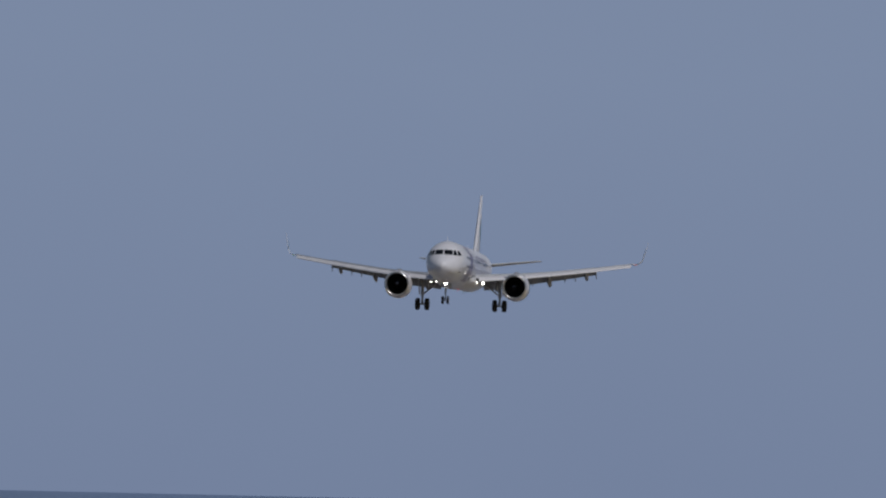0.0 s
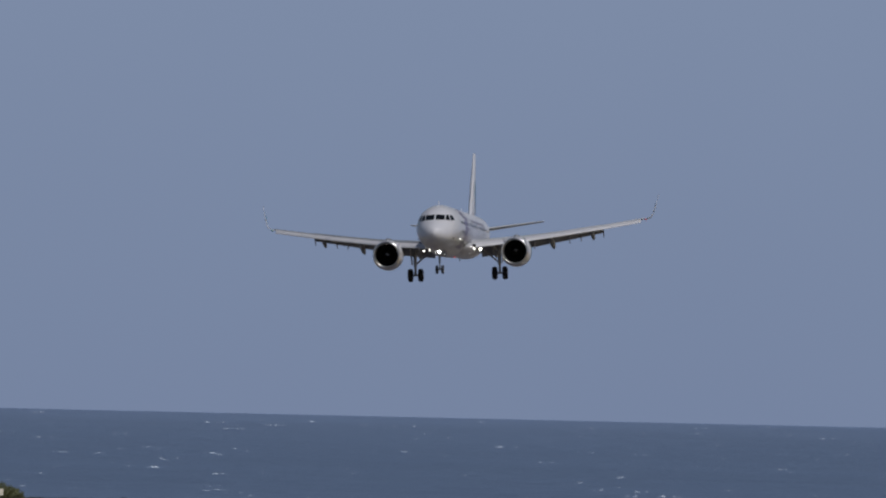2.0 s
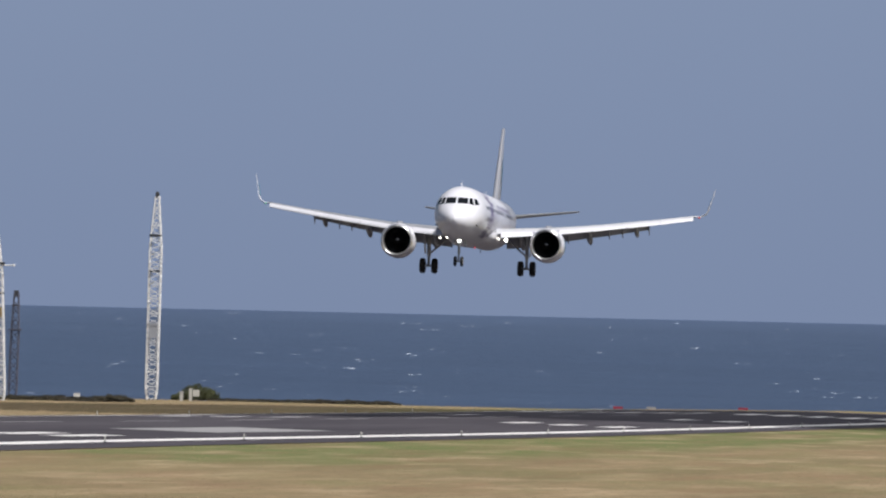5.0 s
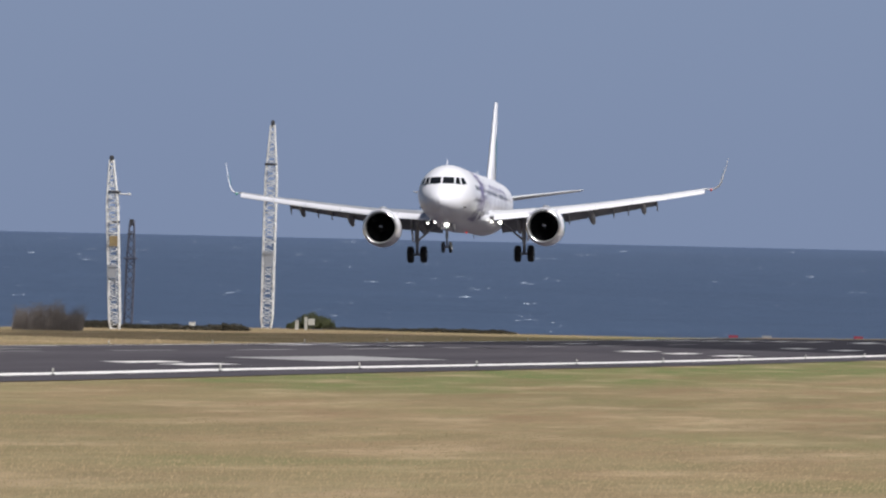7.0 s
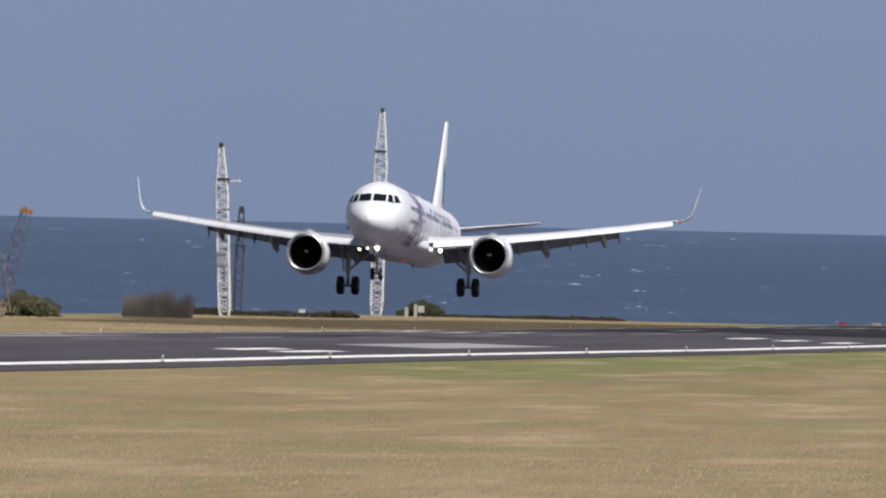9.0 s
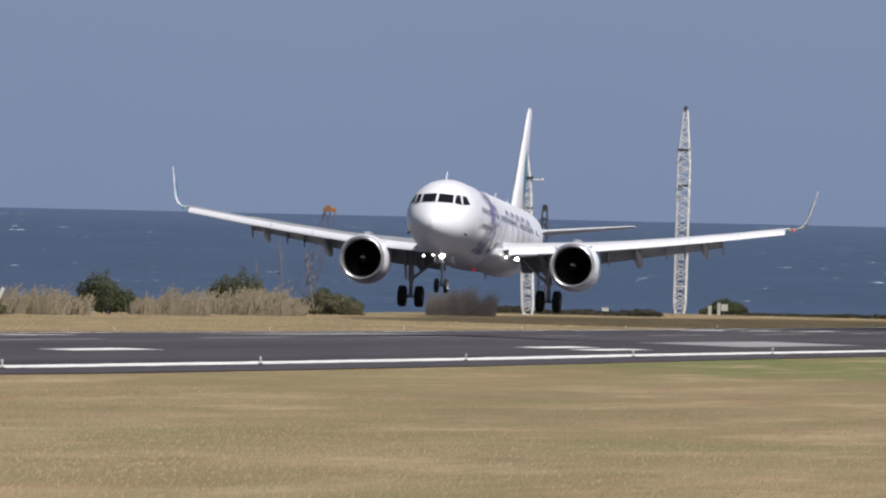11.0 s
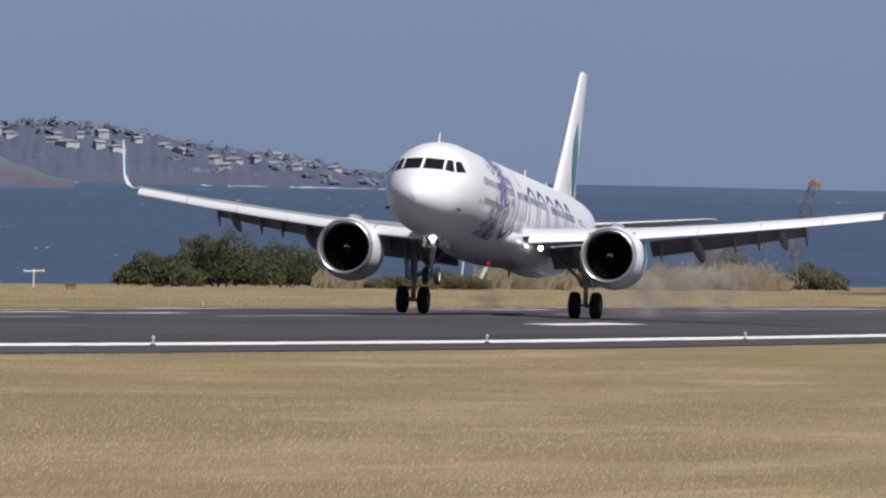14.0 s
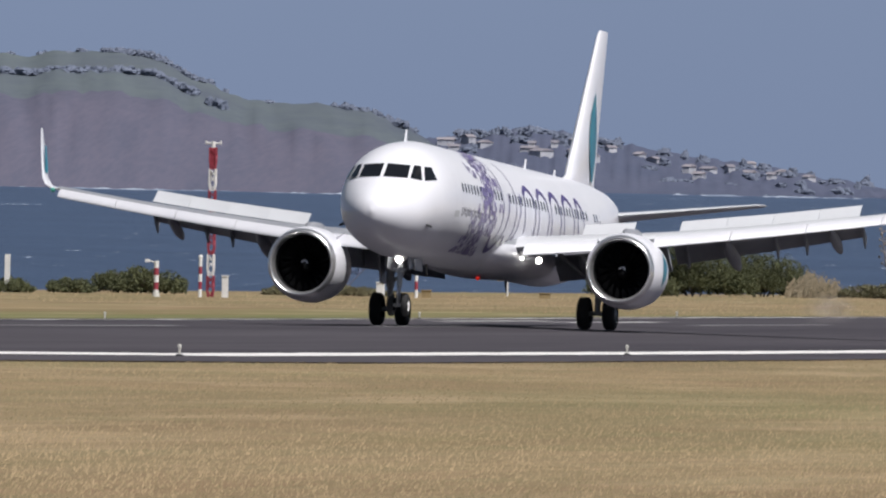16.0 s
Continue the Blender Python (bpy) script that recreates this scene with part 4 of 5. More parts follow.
def build_engine(plane, sg):
    c = at(0, sg * 5.75, 2.3)
    w = Vector((0, 1, 0))
    off = 15.55

    def turn(name, prof, mat, parent, label="", n=48):
        return part(name, Shape().lathe(c, w, [(off + t, r) for t, r in prof], n), mat, parent, label, True)

    cowl = turn("engine_cowl", [(0.22, 1.235), (0.5, 1.29), (1.1, 1.345), (1.9, 1.355), (2.7, 1.28), (3.3, 1.16), (3.8, 1.03), (3.78, 0.99), (3.0, 0.98)], WHITE, plane, "white painted engine cowling")
    turn("inlet_lip", [(0.22, 1.236), (0.10, 1.205), (0.02, 1.16), (0.0, 1.12), (0.03, 1.075), (0.12, 1.04), (0.3, 1.015), (0.42, 1.01)], METAL, cowl, "bright bare metal inlet ring")
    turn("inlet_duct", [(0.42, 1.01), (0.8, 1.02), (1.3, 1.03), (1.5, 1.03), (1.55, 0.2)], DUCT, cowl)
    for k in range(20):
        s = Shape()
        a0 = 2 * math.pi * k / 20
        rows = []
        for r, tw, ch in ((0.28, 0.5, 0.20), (0.6, 0.75, 0.24), (1.0, 1.05, 0.26)):
            for e in (-1, 1):
                ang = a0 + e * ch * math.sin(tw) / (2 * r) + 0.10 * (r - 0.28)
                rows.append(c + Vector((r * math.cos(ang), off + 1.15 + e * ch * 0.5 * math.cos(tw), r * math.sin(ang))))
        s.add(rows, [(0, 1, 3, 2), (2, 3, 5, 4)])
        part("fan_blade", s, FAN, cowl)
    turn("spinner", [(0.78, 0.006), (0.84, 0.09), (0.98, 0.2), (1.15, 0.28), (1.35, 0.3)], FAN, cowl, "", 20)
    s = Shape()
    for k in range(5):
        an = 0.6 + k * 0.5
        r = 0.07 + 0.022 * k
        s.box((-.028, -.01, -.028), (.028, .01, .028), Matrix.Translation(c + Vector((r * math.cos(an), off + 0.80 + 0.02 * k, r * math.sin(an)))))
    part("spinner_mark", s, WHITE, cowl, "white spiral mark")
    turn("core_nozzle", [(3.0, 0.8), (3.9, 0.68), (4.5, 0.5), (4.45, 0.44), (3.9, 0.4)], STEEL, cowl)
    turn("exhaust_cone", [(4.0, 0.36), (4.6, 0.26), (5.1, 0.05), (5.12, 0.003)], STEEL, cowl)
    # pylon, from the top of the cowling to the wing
    p = Shape()
    rings = []
    for a, lo, hi, h in ((16.55, 3.50, 3.58, .05), (17.1, 3.45, 3.82, .19), (18.2, 3.35, 3.84, .22), (19.6, 3.2, 3.62, .2), (21.2, 3.0, 3.4, .06)):
        rings.append([at(a, sg * 5.75 + x, u) for x, u in ((-h, lo), (h, lo), (h, hi - .06), (h * .6, hi), (-h * .6, hi), (-h, hi - .06))])
    p.loft(rings)
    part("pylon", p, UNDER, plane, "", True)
    # strake and badge on the outer side of the cowling
    b = Shape()
    n = 8
    pts = []
    for i in range(n + 1):
        th = 0.25 + 0.9 * i / n
        wide = 0.32 * math.sin(math.pi * i / n) + 0.03
        for e in (-1, 1):
            pts.append(c + Vector((sg * 1.362 * math.cos(th - 0.65), off + 1.5 + 0.35 * (i / n) + e * wide, 1.362 * math.sin(th - 0.65))))
    b.add(pts, [(2 * i, 2 * i + 1, 2 * i + 3, 2 * i + 2) for i in range(n)])
    part("cowl_badge", b, TEAL, cowl, "teal painted emblem")
    k = Shape()
    q = c + Vector((-sg * 0.95, off + 1.2, 0.92))
    k.add([q, q + Vector((0, .9, .02)), q + Vector((-sg * .22, .9, .26)), q + Vector((-sg * .12, .35, .16)), q + Vector((sg * .02, .9, .02))], [(0, 1, 2, 3), (0, 3, 2, 4)])
    part("strake", k, WHITE, cowl)


def build_tail(plane):
    s = Shape()

    def fin_ring(a, u, chord, thick):
        return [at(a + x, z, u) for x, z in foil(chord, thick, 0.0)]

    s.loft([fin_ring(33.4, MID + 1.92, 7.0, 0.03), fin_ring(35.0, MID + 2.25, 5.5, 0.085), fin_ring(36.3, MID + 3.6, 4.6, 0.10), fin_ring(38.45, MID + 5.8, 3.2, 0.10),
            fin_ring(40.4, MID + 7.75, 1.95, 0.10), fin_ring(40.75, MID + 7.93, 1.6, 0.06)])
    fin = part("fin", s, WHITE, plane, "tall white fin with a teal emblem", True)
    for sg in (1, -1):
        b = Shape()
        n = 12
        pts = []
        for i in range(n + 1):
            q = i / n
            u = MID + 2.2 + 3.3 * q
            x0 = float(np.interp(q, (0, .25, .5, .75, 1), (.70, .50, .34, .26, .33)))
            x1 = float(np.interp(q, (0, .25, .5, .75, 1), (.80, .86, .82, .60, .35)))
            for e in range(5):
                lead = float(np.interp(u, (MID + 2.25, MID + 3.6, MID + 5.8, MID + 7.75), (35.0, 36.3, 38.45, 40.4)))
                chord = float(np.interp(u, (MID + 2.25, MID + 3.6, MID + 5.8, MID + 7.75), (5.5, 4.6, 3.2, 1.95)))
                x = x0 + (x1 - x0) * e / 4
                a = lead + x * chord
                t = 5 * 0.105 * (0.2969 * math.sqrt(x) - 0.126 * x - 0.3516 * x * x + 0.2843 * x ** 3 - 0.1036 * x ** 4) * chord
                pts.append(at(a, sg * (t + 0.02), u))
        b.add(pts, [(5 * i + j, 5 * i + j + 1, 5 * i + j + 6, 5 * i + j + 5) for i in range(n) for j in range(4)])
        part("fin_emblem", b, TEAL, fin, "teal and dark blue leaf emblem", True)
        k = Shape()
        k.loft([foil_ring(38.2, sg * 0.5, MID + 0.85, 4.0, 0.09, 0, 0, -0.005), foil_ring(39.1, sg * 1.6, MID + 1.0, 3.3, 0.09, 0, 0, -0.005), foil_ring(41.7, sg * 5.9, MID + 1.56, 1.5, 0.09, 0, 0, -0.005), foil_ring(42.0, sg * 6.1, MID + 1.58, 1.1, 0.05)])
        part("tailplane", k, GREY, plane, "pale grey tailplane", True)


def wheel(name, centre, r, w, parent):
    c = Vector(centre)
    t = Shape().lathe(c, (1, 0, 0), [(-w * .5, r * .55), (-w * .5, r * .80), (-w * .42, r * .93), (-w * .25, r), (w * .25, r), (w * .42, r * .93), (w * .5, r * .80), (w * .5, r * .55)], 28)
    ob = part(name, t, RUBBER, parent, "black rubber tyre", True)
    return ob


GEARS = []


def build_gear(plane):
    for sg in (1, -1):
        x = 3.795 * sg
        s = Shape()
        s.tube(at(21.7, x, 3.2), at(21.95, x, 1.35), 0.17, 0.15, 12)
        s.tube(at(21.95, x, 1.4), at(21.98, x, 0.52), 0.105, 0.105, 12)
        s.tube(at(21.98, x - 0.46, 0.585), at(21.98, x + 0.46, 0.585), 0.09, 0.09, 10)
        s.tube(at(21.95, x, 1.5), at(21.8, x - sg * 1.5, 2.75), 0.075, 0.075, 8)
        s.tube(at(22.05, x, 1.35), at(22.42, x, 1.0), 0.05, 0.05, 6)
        s.tube(at(22.42, x, 1.0), at(22.08, x, 0.62), 0.05, 0.05, 6)
        s.box((-.05, -.2, -.2), (.05, .2, .2), Matrix.Translation(at(21.9, x, 1.9)))
        leg = part("main_landing_gear", s, STEEL, plane, "grey steel main landing gear leg", True)
        d = Shape()
        d.box((-.035, -.42, -.75), (.035, .42, .8), Matrix.Translation(at(21.9, x + sg * .34, 2.25)) @ Matrix.Rotation(sg * 0.10, 4, "Y"))
        part("leg_door", d, GREY, leg)
        for e in (-1, 1):
            tyre = wheel("wheel", at(21.98, x + e * 0.465, 0.585), 0.585, 0.44, leg)
            h = Shape().lathe(at(21.98, x + e * 0.465, 0.585), (e, 0, 0), [(.19, .32), (.14, .3), (.12, .16), (.2, .12), (.21, .005)], 18)
            part("rim", h, STEEL, leg, "", True)
        GEARS.append((leg, "main"))
    s = Shape()
    s.tube(at(5.25, 0, 2.5), at(5.08, 0, 1.15), 0.115, 0.10, 12)
    s.tube(at(5.08, 0, 1.2), at(5.05, 0, 0.50), 0.065, 0.065, 10)
    s.tube(at(5.05, -0.3, 0.52), at(5.05, 0.3, 0.52), 0.06, 0.06, 8)
    s.tube(at(5.1, 0, 1.3), at(6.5, 0, 2.3), 0.05, 0.05, 8)
    s.tube(at(4.95, 0, 1.1), at(4.75, 0, 0.85), 0.035, 0.035, 6)
    s.tube(at(4.75, 0, 0.85), at(5.0, 0, 0.6), 0.035, 0.035, 6)
    s.box((-.22, -.03, -.05), (.22, .03, .05), Matrix.Translation(at(4.98, 0, 1.75)))
    leg = part("nose_landing_gear", s, STEEL, plane, "grey steel nose landing gear leg", True)
    for e in (-1, 1):
        wheel("wheel", at(5.05, e * 0.255, 0.52), 0.38, 0.22, leg)
        h = Shape().lathe(at(5.05, e * 0.255, 0.52), (e, 0, 0), [(.095, .22), (.07, .2), (.06, .1), (.11, .07), (.115, .004)], 16)
        part("rim", h, MASTWHITE, leg, "pale wheel rim", True)
    part("landing_light", Shape().lathe(at(4.9, 0, 2.12), (0, -1, 0), [(-.14, .09), (-.02, .13), (.0, .125), (.03, .08), (.04, .004)], 18), LAMP, leg, "lit landing light on the nose gear")
    GEARS.append((leg, "nose"))
    for sg in (1, -1):
        d = Shape().box((-.02, -.65, -.42), (.02, .65, .05), Matrix.Translation(at(6.1, sg * 0.42, MID - 2.02)) @ Matrix.Rotation(-sg * 0.08, 4, "Y"))
        part("gear_door", d, UNDER, plane)
        d = Shape().box((-.02, -.28, -.42), (.02, .28, .05), Matrix.Translation(at(5.0, sg * 0.36, MID - 2.0)) @ Matrix.Rotation(-sg * 0.1, 4, "Y"))
        part("gear_door", d, UNDER, plane)


plane = empty("airliner")
tagged(plane, "white twin-engine airliner with purple flower livery landing", "airplane")
body = build_fuselage(plane)
build_livery(body)
for side in (1, -1):
    build_wing(plane, side)
    build_engine(plane, side)
build_tail(plane)
build_gear(plane)


# ---- masts, cranes and small fixtures beyond the runway ----
def lattice(s, base, top, wide, narrow, bays, r, taper_from=0.75, n=5):
    """Four legs with crossed braces between base and top, narrowing to the tip."""
    base, top = Vector(base), Vector(top)
    w = (top - base).normalized()
    a = Vector((1, 0, 0)) - w * w.x
    a.normalize()
    b = w.cross(a)

    def ring(q):
        half = wide / 2 if q <= taper_from else wide / 2 + (narrow - wide) / 2 * (q - taper_from) / (1 - taper_from)
        if q < 0.06:
            half *= 0.7 + 0.3 * q / 0.06
        c = base + (top - base) * q
        return [c + a * half + b * half, c - a * half + b * half, c - a * half - b * half, c + a * half - b * half]

    rings = [ring(k / bays) for k in range(bays + 1)]
    for k in range(bays):
        for i in range(4):
            j = (i + 1) % 4
            s.tube(rings[k][i], rings[k + 1][i], r * 1.25, r * 1.25, n)
            p, q = (rings[k][i], rings[k + 1][j]) if k % 2 else (rings[k][j], rings[k + 1][i])
            s.tube(p, q, r, r, 4)
            if k % 3 == 0:
                s.tube(rings[k][i], rings[k][j], r, r, 4)


def build_masts():
    for x, y, z0, z1, wide, lean in ((-173.0, 1490.0, -17.8, 5.2, 1.25, 0.1), (-173.0, 1355.0, -16.6, 0.9, 1.1, -0.35)):
        ob = empty("lattice_mast", (x, y, z0))
        h = z1 - z0
        s = Shape()
        lattice(s, (-lean, 0, 0), (lean, 0, h - 0.5), wide, 0.42, 42, 0.058)
        part("mast_frame", s, MASTWHITE, ob, "white painted steel lattice")
        for q in (0.62, 0.79):
            part("cross_beam", Shape().box((-wide * .5, -wide * .5, h * q - .12), (wide * .5, wide * .5, h * q + .12)), DARKSTEEL, ob)
        part("head", Shape().box((lean - .2, -.2, h - .8), (lean + .2, .2, h - 0.15)).lathe((lean, 0, h - .15), (0, 0, 1), [(0, .2), (.1, .17), (.15, .05)], 12, True), DARKSTEEL, ob, "dark pulley head")
        c = Shape().box((-.45, -.75, h * .30), (.40, -.6, h * .36)).box((-.5, -.8, h * .36), (.5, -.6, h * .375))
        c.tube((-.4, -.7, h * .22), (-.4, -.7, h * .36), .06).tube((.4, -.7, h * .22), (.4, -.7, h * .36), .06)
        part("platform", c, UNDER, ob, "grey work platform")
        if h < 20:
            part("side_arm", Shape().tube((0, 0, h * .78), (1.5, 0, h * .78), .06).lathe((1.5, 0, h * .78 - .12), (0, 0, 1), [(0, .05), (.05, .16), (.2, .16), (.25, .05)], 10, True), MASTWHITE, ob)
            part("panel", Shape().box((-.3, -.80, h * .48), (.5, -.72, h * .54)), TAN, ob, "faded tan panel")
        tagged(ob, "tall white steel lattice mast tapering to its head", "mast", "lattice masts by the cliff")
    ob = empty("lattice_mast", (-176.0, 1392.4, -16.8))
    s = Shape()
    lattice(s, (-.1, 0, 0), (.12, 0, 11.0), 0.8, 0.45, 14, 0.05, 0.6)
    part("mast_frame", s, CRANEBLUE, ob, "dark blue steel lattice")
    part("head", Shape().box((-.3, -.3, 9.6), (.45, .3, 9.75)).box((-.12, -.15, 10.6), (.32, .15, 11.2)), DARKSTEEL, ob)
    part("cross_beam", Shape().box((-.6, -.5, 7.1), (.7, .5, 7.25)), CRANEBLUE, ob)
    tagged(ob, "short dark blue steel lattice mast with a boxy head", "mast", "lattice masts by the cliff")
    # cranes leaning over the cliff edge
    for base, top, wide, head, lab in (((-187.5, 1300.0, -16.5), (-186.8, 1311.0, -6.3), 0.9, CRANEYELLOW, "dark blue crane boom with a yellow head"),
                                       ((-192.3, 893.0, -13.2), (-190.0, 911.5, -6.75), 0.7, DARKSTEEL, "haze-blue slanting crane boom with a dark head")):
        ob = empty("crane", base)
        d = Vector(top) - Vector(base)
        s = Shape()
        lattice(s, (0, 0, 0), d, wide, 0.5, 16, 0.032, 0.8)
        part("boom", s, CRANEBLUE if head is CRANEYELLOW else BOOMBLUE, ob)
        k = Shape().box(d + Vector((-.4, -.35, -.1)), d + Vector((.4, .35, .3))).lathe(d + Vector((.6, 0, .05)), (0, 1, 0), [(-.12, .08), (-.1, .24), (.1, .24), (.12, .08)], 14, True)
        k.box(d + Vector((-.2, -.25, .3)), d + Vector((.2, .25, .5)))
        part("boom_head", k, head, ob)
        k = Shape().tube((0.7, 0, 0), d + Vector((0.7, 0, -0.2)), .03, .03, 5).tube((-1.6, 0, 0), d + Vector((-.3, 0, .2)), .025, .025, 5)
        part("cable", k, DARKSTEEL, ob)
        part("cab", Shape().box((-1.2, -1, -3.0), (1.3, 1.2, 0.3)), CRANEBLUE, ob)
        tagged(ob, lab, "crane")


def striped_pole(name, place, height, r, bands, label, category):
    ob = empty(name, place)
    for k in range(bands):
        s = Shape().tube((0, 0, height * k / bands), (0, 0, height * (k + 1) / bands), r, r, 10)
        part("pole_band", s, MASTWHITE if k % 2 == 0 else MASTRED, ob)
    return tagged(ob, label, category)


def build_fixtures():
    # windsock
    p = Vector((-165.0, 793.7, ground_z(-165, 793.7)))
    ob = striped_pole("windsock", p, 4.0, 0.10, 8, "orange windsock streaming from a red and white pole", "windsock")
    s = Shape().tube((0, 0, 3.9), (0, 0, 4.75), .05).tube((0, 0, 4.7), (0, 0, 5.0), .02)
    part("swivel", s, MASTWHITE, ob)
    s = Shape()
    rings = []
    for k in range(9):
        q = k / 8
        r = 0.36 - 0.17 * q + 0.02 * math.sin(k * 2.1)
        c = Vector((-0.28 + 1.25 * q, -.1 * q, 4.45 - 0.16 * q * q + 0.03 * math.sin(k * 1.7)))
        rings.append([c + Vector((0.02 * math.sin(3 * t), r * math.cos(t), r * math.sin(t))) for t in [2 * math.pi * i / 16 for i in range(16)]])
    s.loft(rings, caps=False)
    part("sock", s, ORANGE, ob, "bright orange fabric sock", True)
    part("frame_hoop", Shape().lathe((-0.28, 0, 4.45), (1, 0, 0), [(-.03, .36), (0, .39), (.03, .36)], 18), DARKSTEEL, ob)
    part("lamp_box", Shape().box((-.16, -.16, 2.2), (.12, .12, 2.5)), CRANEYELLOW, ob)
    # red and white radio mast
    p = Vector((-165.0, 737.8, ground_z(-165, 737.8)))
    ob = empty("radio_mast", p)
    for k in range(7):
        s = Shape()
        lattice(s, (0, 0, 1.18 * k), (0, 0, 1.18 * (k + 1)), 0.34, 0.34, 3, 0.032, 1.0)
        s.box((-.13, -.13, 1.18 * k), (.13, .13, 1.18 * (k + 1))) if k == 6 else None
        part("mast_section", s, MASTRED if k % 2 == 0 else MASTWHITE, ob)
    part("top_bar", Shape().tube((-.42, 0, 8.5), (.42, 0, 8.5), .05).tube((0, 0, 8.2), (0, 0, 8.6), .12).tube((-.42, 0, 8.45), (-.42, 0, 8.65), .04).tube((.42, 0, 8.45), (.42, 0, 8.65), .04), MASTWHITE, ob)
    tagged(ob, "red and white banded lattice radio mast with a cross bar", "mast")
    ob = empty("equipment_cabinet", (-164.0, 737.0, ground_z(-164, 737)))
    part("cabinet_body", Shape().box((-.13, -.2, 0), (.15, .2, 1.15)).box((-.17, -.24, 1.15), (.19, .24, 1.21)), MASTWHITE, ob)
    tagged(ob, "slim white equipment cabinet beside the radio mast", "cabinet")
    ob = striped_pole("marker_pole", (-165, 724.3, ground_z(-165, 724.3)), 1.95, 0.13, 5, "short red and white marker pole with a side lamp", "pole")
    part("side_lamp", Shape().tube((0, 0, 1.85), (-.42, 0, 1.95), .04).box((-.62, -.1, 1.88), (-.38, .1, 2.04)), MASTWHITE, ob)
    part("foot", Shape().lathe((0, 0, 0), (0, 0, 1), [(-.05, .22), (.15, .2), (.3, .14)], 12), CONCRETE, ob)
    ob = striped_pole("marker_pole", (-165, 735.2, ground_z(-165, 735.2)), 2.1, 0.10, 5, "short red and white marker pole with a lamp on top", "pole")
    part("top_lamp", Shape().lathe((0, 0, 2.1), (0, 0, 1), [(0, .1), (.1, .13), (.2, .1), (.24, .02)], 10, True), MASTWHITE, ob)
    # small boxes and posts in the far grass
    for name, x, y, w, h, mat, lab in (("equipment_cabinet", -166, 788.2, 0.42, 0.85, MASTWHITE, "small white equipment cabinet in the grass"),
                                       ("junction_box", -166, 801.5, 0.5, 0.42, TAN, "low tan box in the grass"),
                                       ("junction_box", -166, 838.0, 0.6, 0.3, TAN, "low tan box in the grass"),
                                       ("equipment_cabinet", -170, 1397.0, 0.6, 0.72, MASTWHITE, "small white equipment cabinet in the grass"),
                                       ("concrete_post", -168, 1528.0 * 0.965, 0.34, 0.95, CONCRETE, "pale concrete post beside a bush"),
                                       ("concrete_post", -168, 1537.0 * 0.965, 0.3, 1.3, CONCRETE, "pale concrete post beside a bush")):
        ob = empty(name, (x, y, ground_z(x, y)))
        part("box_body", Shape().box((-w / 2, -w / 2, 0.0), (w / 2, w / 2, h)), mat, ob)
        part("box_lid", Shape().box((-w / 2 - .04, -w / 2 - .04, h), (w / 2 + .04, w / 2 + .04, h + .06)), mat, ob)
        tagged(ob, lab, "box" if "post" not in name else "post")
    y = 1572 * 0.93
    ob = empty("sign_board", (-165, y, ground_z(-165, y)))
    part("board", Shape().box((-.35, -.06, .55), (.35, .06, 1.25)), CONCRETE, ob)
    part("leg", Shape().tube((-.22, 0, 0), (-.22, 0, .6), .04), DARKSTEEL, ob)
    part("leg", Shape().tube((.22, 0, 0), (.22, 0, .6), .04), DARKSTEEL, ob)
    tagged(ob, "small pale sign board on two legs", "sign")
    for bearing, x, h, w, tilt in ((9.507, -174.0, 2.2, 0.24, 24), (9.575, -174.0, 2.2, 0.12, 6), (13.457, -176.0, 2.1, 0.26, 0)):
        y = -x / math.tan(radians(bearing))
        ob = empty("white_post", (x, y, ground_z(x, y)))
        part("post_body", Shape().box((-w / 2, -w / 2, 0), (w / 2, w / 2, h), Matrix.Rotation(radians(tilt), 4, "Y")), MASTWHITE, ob)
        part("post_foot", Shape().box((-w, -w, 0), (w, w, .3)), CONCRETE, ob)
        tagged(ob, "white post standing among the cliff bushes", "post")
    # pale cross-armed antenna
    ob = empty("antenna", (-172, 856.0, ground_z(-172, 856)))
    s = Shape().tube((0, 0, 0), (0, 0, 1.15), .05)
    part("stem", s, MASTWHITE, ob)
    part("cross_arm", Shape().tube((-.65, 0, 1.0), (.65, 0, 1.05), .05).tube((0, -.5, 1.0), (0, .5, 1.0), .05).tube((-.65, 0, .95), (-.65, 0, 1.15), .03).tube((.65, 0, .95), (.65, 0, 1.2), .03), MASTWHITE, ob)
    tagged(ob, "pale cross-armed antenna on a thin stem", "antenna")
    # red and white marker boards near the runway's end
    for i, (x, y) in enumerate(((-117, 1432), (-113.5, 1432), (-104, 1434))):
        ob = empty("marker_board", (x, y, ground_z(x, y) + 0.03))
        part("board", Shape().box((-.5, -.05, .1), (.5, .05, .34)), MASTRED if i != 1 else WORN, ob)
        part("leg", Shape().box((-.4, -.04, 0), (-.35, .04, .12)), DARKSTEEL, ob)
        part("leg", Shape().box((.35, -.04, 0), (.4, .04, .12)), DARKSTEEL, ob)
        tagged(ob, "low red marker board near the runway end" if i != 1 else "low white marker board near the runway end", "sign")


